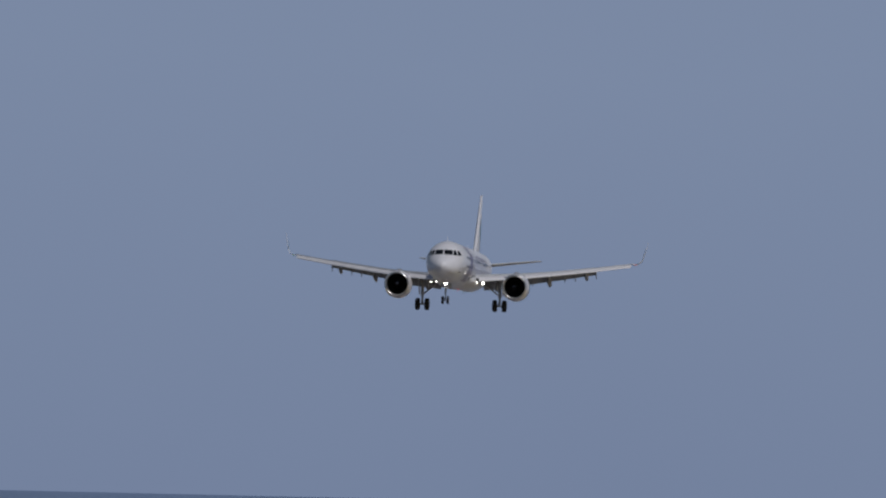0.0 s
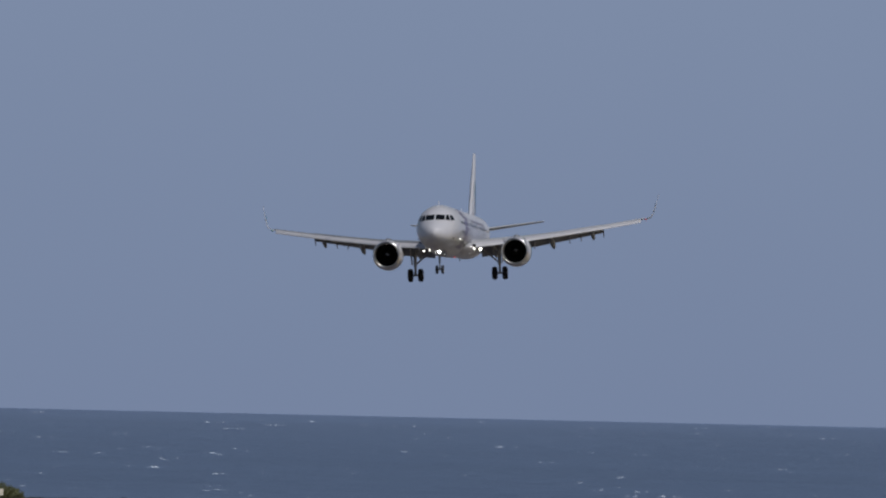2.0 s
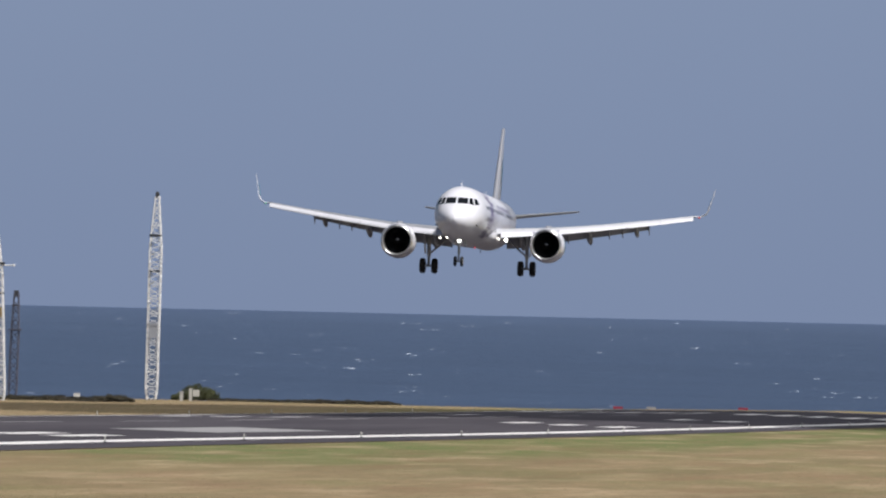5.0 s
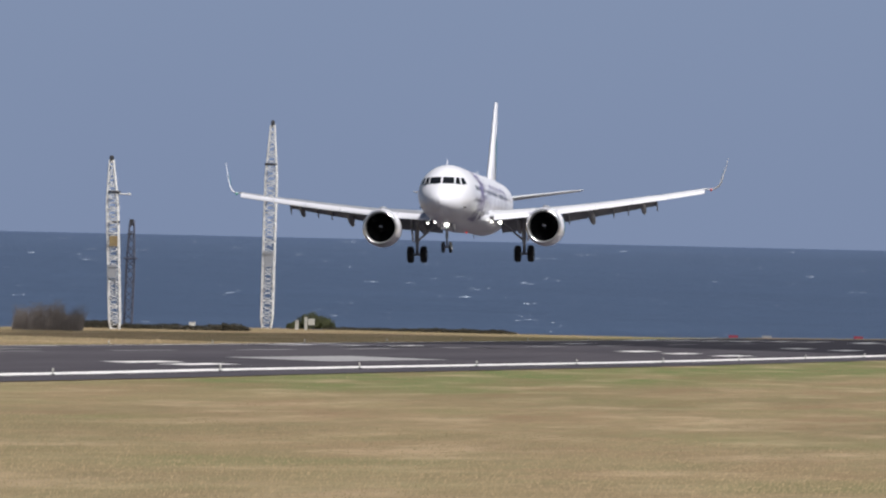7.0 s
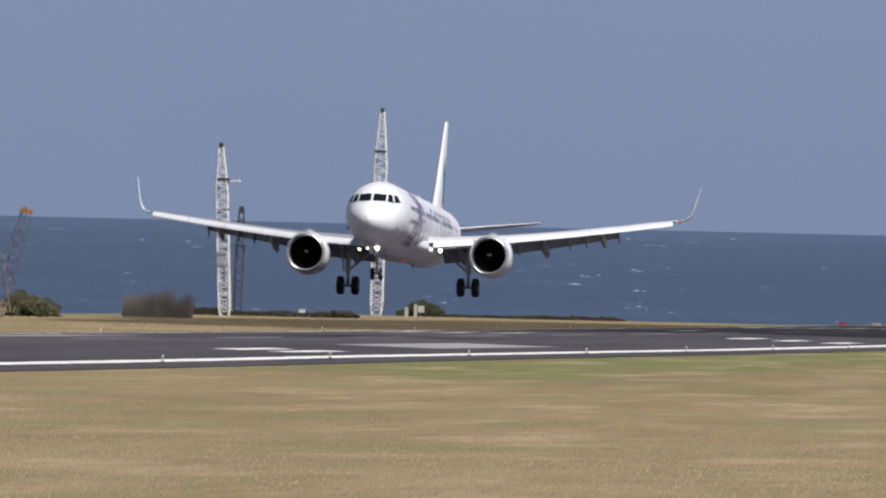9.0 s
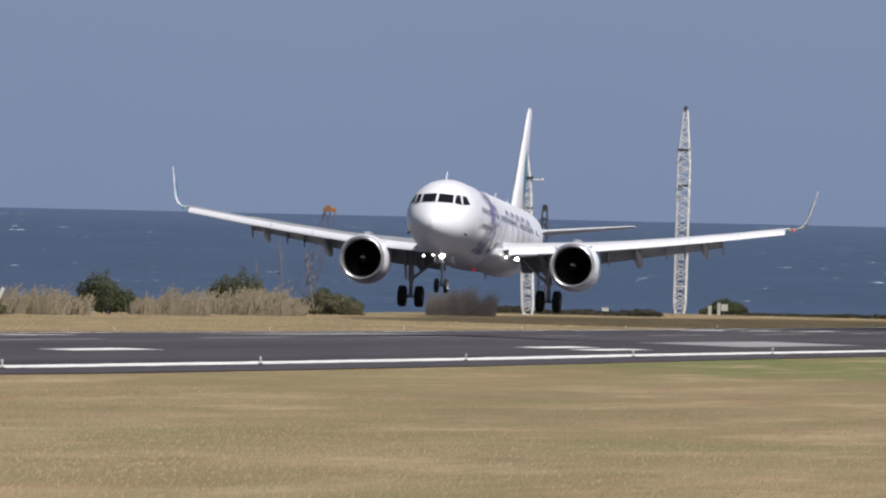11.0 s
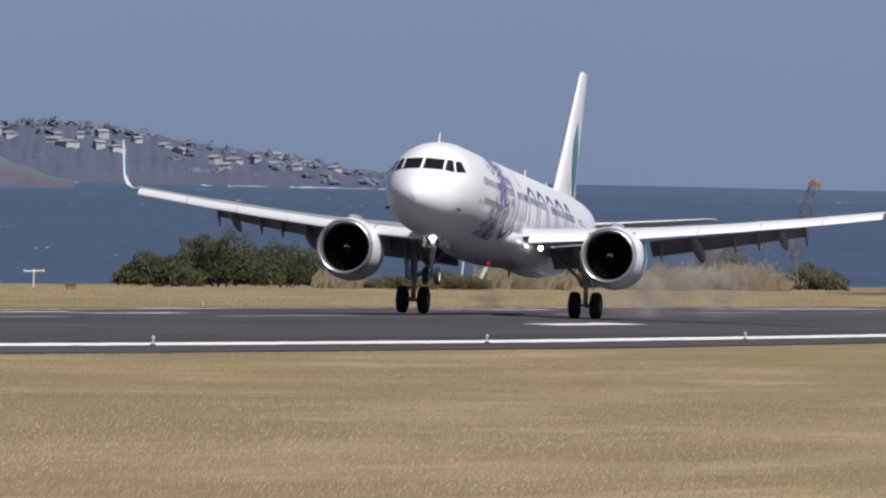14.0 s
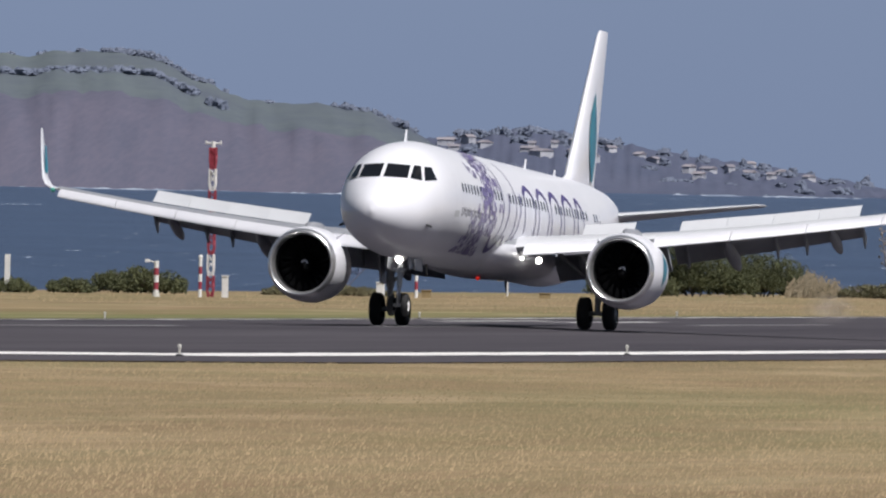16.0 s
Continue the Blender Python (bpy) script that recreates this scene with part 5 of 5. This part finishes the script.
def build_edge_lights():
    ob = empty("runway_light")
    part("base", Shape().lathe((0, 0, 0), (0, 0, 1), [(0, .10), (.03, .10), (.05, .05)], 12), DARKSTEEL, ob)
    part("stem", Shape().tube((0, 0, .04), (0, 0, .2), .035, .03, 8), CONCRETE, ob)
    part("lens", Shape().lathe((0, 0, .18), (0, 0, 1), [(0, .035), (.03, .05), (.09, .05), (.11, .03), (.12, .005)], 12), CONCRETE, ob, "pale glass lens")
    tagged(ob, "small pale runway edge light on a short stem", "light", "runway edge lights")
    spots = [(-75.0, (637.07 - 60 * k) * 0.985) for k in range(-11, 9)] + [(-119.8, (637.07 - 60 * k)) for k in range(-11, 9)]
    for i, (x, y) in enumerate(spots):
        m = pose(x, y, ground_z(x, y) + 0.03)
        if i == 0:
            ob.matrix_basis = m
        else:
            copy_thing(ob, m)


# ---- plants ----
PLANTS = [  # bearing from, to (degrees left of the runway's direction), height in milliradians of view, kind
    (13.49, 13.37, 1.1, "green"), (13.27, 13.12, 1.15, "green"), (13.08, 12.73, 2.0, "green"), (12.36, 12.26, 0.85, "olive"), (12.29, 12.19, 1.25, "green"), (12.17, 11.87, 0.7, "olive"),
    (11.03, 10.65, 2.5, "green"), (10.84, 10.32, 3.9, "green"), (10.51, 10.09, 3.3, "green"), (10.15, 9.98, 2.4, "reed"), (10.0, 9.69, 1.05, "olive"), (9.78, 9.45, 1.25, "olive"),
    (9.48, 9.12, 2.25, "reed"), (9.16, 8.90, 2.9, "green"), (8.92, 8.62, 2.45, "reed"), (8.62, 8.26, 2.0, "reed"), (8.48, 8.22, 1.9, "reed"), (8.26, 7.95, 1.55, "olive"),
    (8.23, 7.97, 1.7, "green"), (8.60, 8.36, 3.3, "green"), (7.69, 7.40, 2.0, "twig"), (7.41, 6.73, 0.55, "hedge"), (6.53, 6.47, 0.6, "green"), (6.484, 6.356, 1.25, "green"), (6.36, 5.6, 0.32, "hedge")]


def bush(x, y, wide, tall, kind, rng):
    z = ground_z(x, y)
    leafmat = {"green": LEAF, "olive": LEAFOLIVE, "hedge": SCRUB, "twig": TWIG}[kind]
    ob = empty("bush", (x, y, z))
    s = Shape()
    for k in range(7):
        a = rng.uniform(0, 6.28)
        e = Vector((math.cos(a) * wide * .3, math.sin(a) * .8, tall * rng.uniform(.45, .8)))
        s.tube((e.x * .2, e.y * .2, -0.1), e * .5, 0.07, 0.05, 5).tube(e * .5, e, 0.05, 0.015, 5)
    part("branches", s, TWIG, ob)
    c = Shape()
    if kind == "twig":
        for k in range(int(300 * wide)):
            px, py = rng.uniform(-.5, .5) * wide, rng.uniform(-1.3, 1.3)
            h = tall * (0.72 + 0.5 * noise.noise((px * .8, py, x)) + 0.15 * (1 - (2 * px / wide) ** 2)) * rng.uniform(.6, 1.0)
            b0, e = Vector((px, py, 0)), Vector((px + rng.gauss(0.1, .12) * h, py + rng.gauss(0, .12) * h, h))
            w = Vector((rng.uniform(.008, .02), 0, 0))
            c.add([b0 - w, b0 + w, e + w * .4, e - w * .4], [(0, 1, 2, 3)])
    lumps = max(3, int(wide / 1.1))
    for k in range(lumps):
        q = (k + 0.5) / lumps * 2 - 1
        env = math.sqrt(max(0.08, 1 - q * q * 0.85))
        hh = tall * env * rng.uniform(0.75, 1.0)
        leaf_cloud(c, rng, (q * wide * .42, rng.uniform(-1.0, 1.0), hh * .34), (wide / lumps * 1.0 + .3, 1.3, hh * .86), int(1500 + 500 * tall) if kind != "twig" else 160, 0.085 if kind != "twig" else 0.10, 1.4 if kind == "twig" else 0.3)
        if kind != "twig":
            leaf_cloud(c, rng, (q * wide * .42, 0.2, hh * .2), (wide / lumps * 0.9 + .2, 1.0, hh * .62), 500, 0.16, 0.3)
    part("foliage", c, leafmat, ob)
    lab = {"green": "dense dark green rounded coastal bush", "olive": "low olive green scrubby bush", "hedge": "low dark scrub along the cliff edge", "twig": "bare grey-brown twiggy bush"}[kind]
    return tagged(ob, lab, "bush", "bushes along the cliff")


def reeds(x, y, wide, tall, rng):
    z = ground_z(x, y)
    ob = empty("reed_clump", (x, y, z))
    s, plume, low = Shape(), Shape(), Shape()
    for k in range(int(110 * wide)):
        px, py = rng.uniform(-.5, .5) * wide, rng.uniform(-1.4, 1.4)
        env = 0.3 + 0.3 * noise.noise((px * .9 + x, py * .7, y)) + 0.6 * math.sqrt(max(0, 1 - (px / wide * 2) ** 2))
        h = tall * min(1.2, env * 1.15) * rng.uniform(.45, 1.05)
        lean = Vector((rng.gauss(0.16, .2), rng.gauss(0, .16), 1)) * h
        b, m = Vector((px, py, 0)), Vector((px, py, 0)) + lean * .6
        e = Vector((px, py, 0)) + lean + Vector((0.12 * h, 0, -.08 * h))
        w = rng.uniform(.008, .024)
        s.add([b - Vector((w, 0, 0)), b + Vector((w, 0, 0)), m + Vector((w, 0, 0)), m - Vector((w, 0, 0)), e], [(0, 1, 2, 3), (3, 2, 4)])
        if k % 3 == 0:
            for i in range(5):
                q = m.lerp(e, .35 + .18 * i) + Vector((rng.gauss(0, .05), rng.gauss(0, .05), rng.gauss(0, .05)))
                r = rng.uniform(.04, .11)
                plume.add([q + Vector((-r * .6, 0, -r)), q + Vector((r * .6, .03, -r * .4)), q + Vector((r * .5, 0, r)), q + Vector((-r * .5, .03, r * .7))], [(0, 1, 2, 3)])
    leaf_cloud(low, rng, (0, 0.3, 0.05), (wide * .55, 1.2, tall * .62), int(650 * wide), 0.085, 1.2)
    part("reed_stem", s, REED, ob)["kind"] = "stuff"
    part("reed_plume", plume, REED, ob, "pale feathery plumes")["kind"] = "stuff"
    part("undergrowth", low, REED if rng.random() < 0.45 else LEAFOLIVE, ob)
    return tagged(ob, "pale dry reeds with feathery plumes", "reeds", "reed clumps along the cliff")


def build_plants():
    rng = random.Random(31)
    for b0, b1, mrad, kind in PLANTS:
        b = (b0 + b1) / 2
        x0 = -171.5 + rng.uniform(-1.0, 1.0) + (1.2 if kind == "reed" else -3.5 if kind == "green" else 0)
        d = -x0 / math.sin(radians(b))
        x, y = x0, d * math.cos(radians(b))
        if y > 1496:
            y = 1496 - rng.uniform(0, 8)
            x = -y * math.tan(radians(b))
            d = math.hypot(x, y)
        wide, tall = d * radians(b0 - b1), d * mrad / 1000
        if kind == "reed":
            k = max(1, round(wide / 1.7))
            for i in range(k):
                q = (i + .5) / k - .5
                reeds(x + q * wide, y + rng.uniform(-2, 2), wide / k * rng.uniform(1.1, 1.9), tall * rng.uniform(.62, 1.1), rng)
        elif kind == "hedge":
            k = max(2, round(wide / 3.5))
            for i in range(k):
                q = (i + .5) / k - .5
                bush(x + q * wide, y + rng.uniform(-3, 3), wide / k * 1.15, tall * rng.uniform(.7, 1.3), kind, rng)
        else:
            bush(x, y, wide, tall, kind, rng)
    # a tall dry flower stalk
    for y, high, lean, arms in ((1004.0, 5.3, -0.75, 18), (1205.0, 5.6, -0.9, 12), (1186.0, 6.6, -0.5, 5), (1172.0, 4.9, -0.5, 3)):
        agave(y, high, lean, arms)


def agave(y, high, lean, arms):
    ob = empty("agave_stalk", (-173, y, ground_z(-173, y)))
    s = Shape().tube((0.3, 0, 0), (0.3 + lean, 0, high), .07, .035, 7)
    for k in range(arms):
        q = .4 + .58 * k / arms
        c = Vector((0.3 + lean * q, 0, high * q))
        a = k * 2.4
        e = c + Vector((math.cos(a), math.sin(a), .5)) * (0.75 * (1.15 - q))
        s.tube(c, e, .03, .015, 4)
        s.lathe(e, (0, 0, 1), [(-.08, .02), (0, .11), (.1, .07), (.14, .01)], 6)
    part("stalk", s, TWIG, ob)
    leaf = Shape()
    for k in range(14):
        a = k * 0.45
        o = Vector((math.cos(a), math.sin(a), 0))
        t = Vector((-o.y, o.x, 0)) * .1
        leaf.add([Vector((.3, 0, 0)) - t, Vector((.3, 0, 0)) + t, o * .8 + Vector((.3, 0, .6)) + t * .8, o * .8 + Vector((.3, 0, .6)) - t * .8, o * 1.2 + Vector((.3, 0, 1.0))], [(0, 1, 2, 3), (3, 2, 4)])
    part("rosette", leaf, LEAFOLIVE, ob)
    tagged(ob, "tall dry agave flower stalk above a leaf rosette", "plant")


def blades(name, xs, ys, rng, low, high, wide, label):
    n = len(xs)
    zs = np.array([ground_z(x, y) for x, y in zip(xs, ys)])
    h = rng.uniform(low, high, n) * (0.7 + 0.6 * rng.random(n))
    a = rng.uniform(-0.5, 0.5, n)
    w = rng.uniform(0.5, 1.3, n) * wide
    lean = rng.normal(0.25, 0.5, n) * h
    v = np.empty((n, 3, 3))
    v[:, 0] = np.stack([xs - w * np.cos(a), ys - w * np.sin(a), zs - 0.02], 1)
    v[:, 1] = np.stack([xs + w * np.cos(a), ys + w * np.sin(a), zs - 0.02], 1)
    v[:, 2] = np.stack([xs + lean, ys + rng.uniform(0.8, 2.2, n) * h, zs + h], 1)
    me = bpy.data.meshes.new(name)
    me.from_pydata(v.reshape(-1, 3).tolist(), [], np.arange(3 * n).reshape(-1, 3).tolist())
    me.materials.append(BLADE)
    tagged(new(name, me), label, "grass", kind="stuff")


def build_blades():
    rng = np.random.default_rng(5)
    n = 300000
    b = np.radians(rng.uniform(2.4, 14.2, n))
    inv = rng.uniform(1 / 420, 1 / 125, n)
    d = np.where(rng.random(n) < 0.5, 1 / inv, np.sqrt(rng.uniform(125 ** 2, 420 ** 2, n)))
    far = rng.random(n) < 0.25
    d = np.where(far, rng.uniform(380, 900, n), d)
    x, y = -d * np.sin(b), d * np.cos(b)
    keep = x > -71.6
    blades("meadow_grass", x[keep], y[keep], rng, 0.015, 0.06, 0.012, "dry yellow-brown meadow grass blades")
    m = 22000
    blades("verge_grass", rng.uniform(-178, -122.5, m), rng.uniform(640, 1498, m), rng, 0.04, 0.14, 0.03, "dry grass blades on the far verge")


build_masts()
build_fixtures()
build_edge_lights()
build_plants()
build_blades()


# ---- an unseen thin cloud, added to shade the approach ----
def build_shade_cloud():
    # Set along SUN from the flight path, narrow enough to leave the masts lit.
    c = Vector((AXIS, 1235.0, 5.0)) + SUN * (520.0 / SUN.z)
    n, rings_n = 40, 9
    top, low = [], []
    for k in range(rings_n):
        q = k / (rings_n - 1)
        for side, out in ((1, top), (-1, low)):
            ring = []
            for i in range(n):
                t = 2 * math.pi * i / n
                edge = 1 + 0.16 * noise.noise((math.cos(t) * 2.2, math.sin(t) * 2.2, 1.0))
                x, y = 62 * q * edge * math.cos(t), 178 * q * edge * math.sin(t)
                lump = 1 + 0.5 * noise.noise((x * 0.03, y * 0.03, side))
                ring.append(c + Vector((x, y, side * (16 if side > 0 else 6) * lump * math.sqrt(max(0, 1 - q * q)))))
            out.append(ring)
    s = Shape().loft(top, caps=False).loft(low[::-1], caps=False)
    m = material("shade_cloud_white", (0.8, 0.8, 0.8), 1.0, dark=(0.72, 0.72, 0.74), scale=0.02, spec=0.0)
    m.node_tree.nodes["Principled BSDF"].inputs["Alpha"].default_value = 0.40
    tagged(part("cloud", s, m, None, "", True), "unseen thin cloud added to shade the approach path", "cloud")


build_shade_cloud()


# ---- tyre smoke ----
PUFFS = []


def smoke_material():
    m = bpy.data.materials.new("tyre_smoke")
    m.use_nodes = True
    nt = m.node_tree
    n, ln = nt.nodes, nt.links
    n.remove(n["Principled BSDF"])
    lit, back, clear = n.new("ShaderNodeBsdfDiffuse"), n.new("ShaderNodeBsdfTranslucent"), n.new("ShaderNodeBsdfTransparent")
    both, veil = n.new("ShaderNodeMixShader"), n.new("ShaderNodeMixShader")
    for node in (lit, back):
        node.inputs["Color"].default_value = (0.70, 0.64, 0.63, 1)
    ln.new(lit.outputs[0], both.inputs[1])
    ln.new(back.outputs[0], both.inputs[2])
    ln.new(clear.outputs[0], veil.inputs[1])
    ln.new(both.outputs[0], veil.inputs[2])
    ln.new(veil.outputs[0], n["Material Output"].inputs[0])
    tc = n.new("ShaderNodeTexCoord")
    nz = n.new("ShaderNodeTexNoise")
    nz.inputs["Scale"].default_value, nz.inputs["Detail"].default_value = 0.9, 5
    ln.new(tc.outputs["Object"], nz.inputs["Vector"])
    r = n.new("ShaderNodeMapRange")
    r.inputs["From Min"].default_value, r.inputs["From Max"].default_value, r.inputs["To Max"].default_value = 0.2, 0.65, 0.33
    ln.new(nz.outputs[0], r.inputs[0])
    # thick in the middle of the puff, thinning out to nothing at its rim in x and z, to fit the camera's view along y
    mp = n.new("ShaderNodeMapping")
    mp.inputs["Location"].default_value, mp.inputs["Scale"].default_value = (-1, 0, -1), (2, 0, 2)
    ln.new(tc.outputs["Generated"], mp.inputs[0])
    far = n.new("ShaderNodeVectorMath")
    far.operation = "LENGTH"
    ln.new(mp.outputs[0], far.inputs[0])
    rim = n.new("ShaderNodeMapRange")
    rim.interpolation_type = "SMOOTHSTEP"
    rim.inputs["From Min"].default_value, rim.inputs["From Max"].default_value = 0.0, 0.95
    rim.inputs["To Min"].default_value, rim.inputs["To Max"].default_value = 1.0, 0.0
    ln.new(far.outputs["Value"], rim.inputs[0])
    mul = n.new("ShaderNodeMath")
    mul.operation = "MULTIPLY"
    ln.new(r.outputs[0], mul.inputs[0])
    ln.new(rim.outputs[0], mul.inputs[1])
    ln.new(mul.outputs[0], veil.inputs[0])
    return m


def build_smoke():
    rng = random.Random(17)
    mat = smoke_material()
    for k in range(4):
        x = AXIS + (4.6, 3.4, 5.6, -3.5)[k]
        y = (624, 612, 598, 606)[k]
        r = (1.7, 1.3, 1.2, 0.8)[k]
        wide, tall, seed = r * rng.uniform(1.3, 2.1), r * rng.uniform(0.9, 1.35), rng.uniform(0, 50)
        rings = []
        for j in range(1, 10):
            a = math.pi * j / 10
            ring = []
            for i in range(16):
                t = 2 * math.pi * i / 16
                p = Vector((math.sin(a) * math.cos(t), -math.cos(a), math.sin(a) * math.sin(t)))
                p *= 1 + 0.25 * noise.noise(p * 1.6 + Vector((seed, 0, 0)))
                ring.append(Vector((p.x * wide, p.y * r * 2.2, p.z * tall)))
            rings.append(ring)
        ob = part("smoke_puff", Shape().loft(rings), mat, None, "", True)
        tagged(ob, "thin grey puff of tyre smoke over the runway", "smoke", "puffs of tyre smoke")
        PUFFS.append((ob, x, y, r, rng.uniform(0, 0.35)))


build_smoke()


# ---- what moves ----
FLIGHT = [  # seconds, distance along the runway, height of the hanging wheels, heading offset, pitch, bank (left wing up)
    (0.0, 1335.52, 11.75, -0.99, 1.22, -0.43), (0.5, 1307.27, 10.34, -0.94, 1.08, -0.65), (1.0, 1279.00, 8.93, -0.86, 0.95, -1.09),
    (1.5, 1250.67, 7.52, -0.90, 0.94, 0.75), (2.0, 1222.25, 6.11, -0.82, 1.16, 2.92), (2.5, 1193.70, 4.70, -0.15, 1.40, 0.64),
    (3.0, 1164.84, 3.25, -0.09, 1.64, 0.64), (3.5, 1135.83, 2.05, 0.45, 1.25, -1.74), (4.0, 1106.08, 0.60, 0.56, 1.47, -3.51),
    (4.2, 1094.26, 0.02, 0.45, 1.40, -3.0), (6.3, 992.39, -5.21, 0.30, 2.46, 0.83), (6.5, 983.11, -5.55, 0.45, 2.30, 0.9),
    (7.0, 959.68, -6.36, 0.18, 2.05, 1.76), (7.5, 934.69, -7.12, 0.02, 2.45, 0.84), (8.0, 908.17, -7.71, -0.26, 2.58, 1.0),
    (8.5, 880.69, -8.27, -0.14, 2.96, -0.41), (9.0, 852.68, -8.80, -0.1, 3.28, 0.2), (9.5, 825.03, -9.03, 0.5, 3.5, 0.45),
    (10.0, 795.96, -9.05, 0.35, 3.09, -0.77), (10.2, 784.46, -9.00, 0.4, 3.05, -0.85), (12.5, 663.86, -8.65, 0.44, 3.30, -0.51),
    (13.0, 637.97, -8.81, 0.08, 3.68, 0.3), (13.5, 612.28, -8.86, 0.02, 4.21, -0.46), (14.0, 585.77, -8.72, -0.45, 4.35, -0.57),
    (14.5, 560.2, -8.40, -0.15, 3.98, -0.6), (15.0, 532.93, -8.45, -0.32, 3.37, -0.1), (15.5, 507.45, -8.29, 0.05, 2.68, 0.0),
    (16.0, 480.74, -8.09, 0.2, 2.73, 0.15)]


def motions():
    for puff, x, y, r, late in PUFFS:
        z = ground_z(x, y)
        walk(puff, [(0, pose(x, y, z - 3.5)), (13.2 + late, pose(x, y, z - 3.5)), (13.55 + late, pose(x + .1, y - 2, z + r * .5)),
                    (14.2 + late, pose(x + .3, y - 14, z + r * .9)), (15.0 + late, pose(x + .8, y - 26, z + r * 1.15)), (16, pose(x + 1.4, y - 44, z + r * 1.3))])
    walk(plane, [(t, pose(AXIS, y, z, -p, -r, h)) for t, y, z, h, p, r in FLIGHT])
    for leg, kind in GEARS:
        rows = []
        for t, y, z, h, p, r in FLIGHT:
            if kind == "main":
                up = ground_z(AXIS + 3.8, y) + 0.03 - z if t > 13.3 else 0.0
                rows.append((t, pose(0, 0, max(-0.2, up))))
            else:
                low = z + 0.14 + 16.93 * math.sin(radians(p))
                rows.append((t, pose(0, 0, max(0.0, ground_z(AXIS, y - 16.9) + 0.03 - low) if t > 15.2 else 0.0)))
        walk(leg, rows)
    for sp, hinge, ax in SPOILERS:
        walk(sp, [(t, Matrix.Translation(hinge) @ Matrix.Rotation(radians(a), 4, ax)) for t, a in ((0, 0), (15.0, 0), (15.5, 34), (16, 37))])


motions()
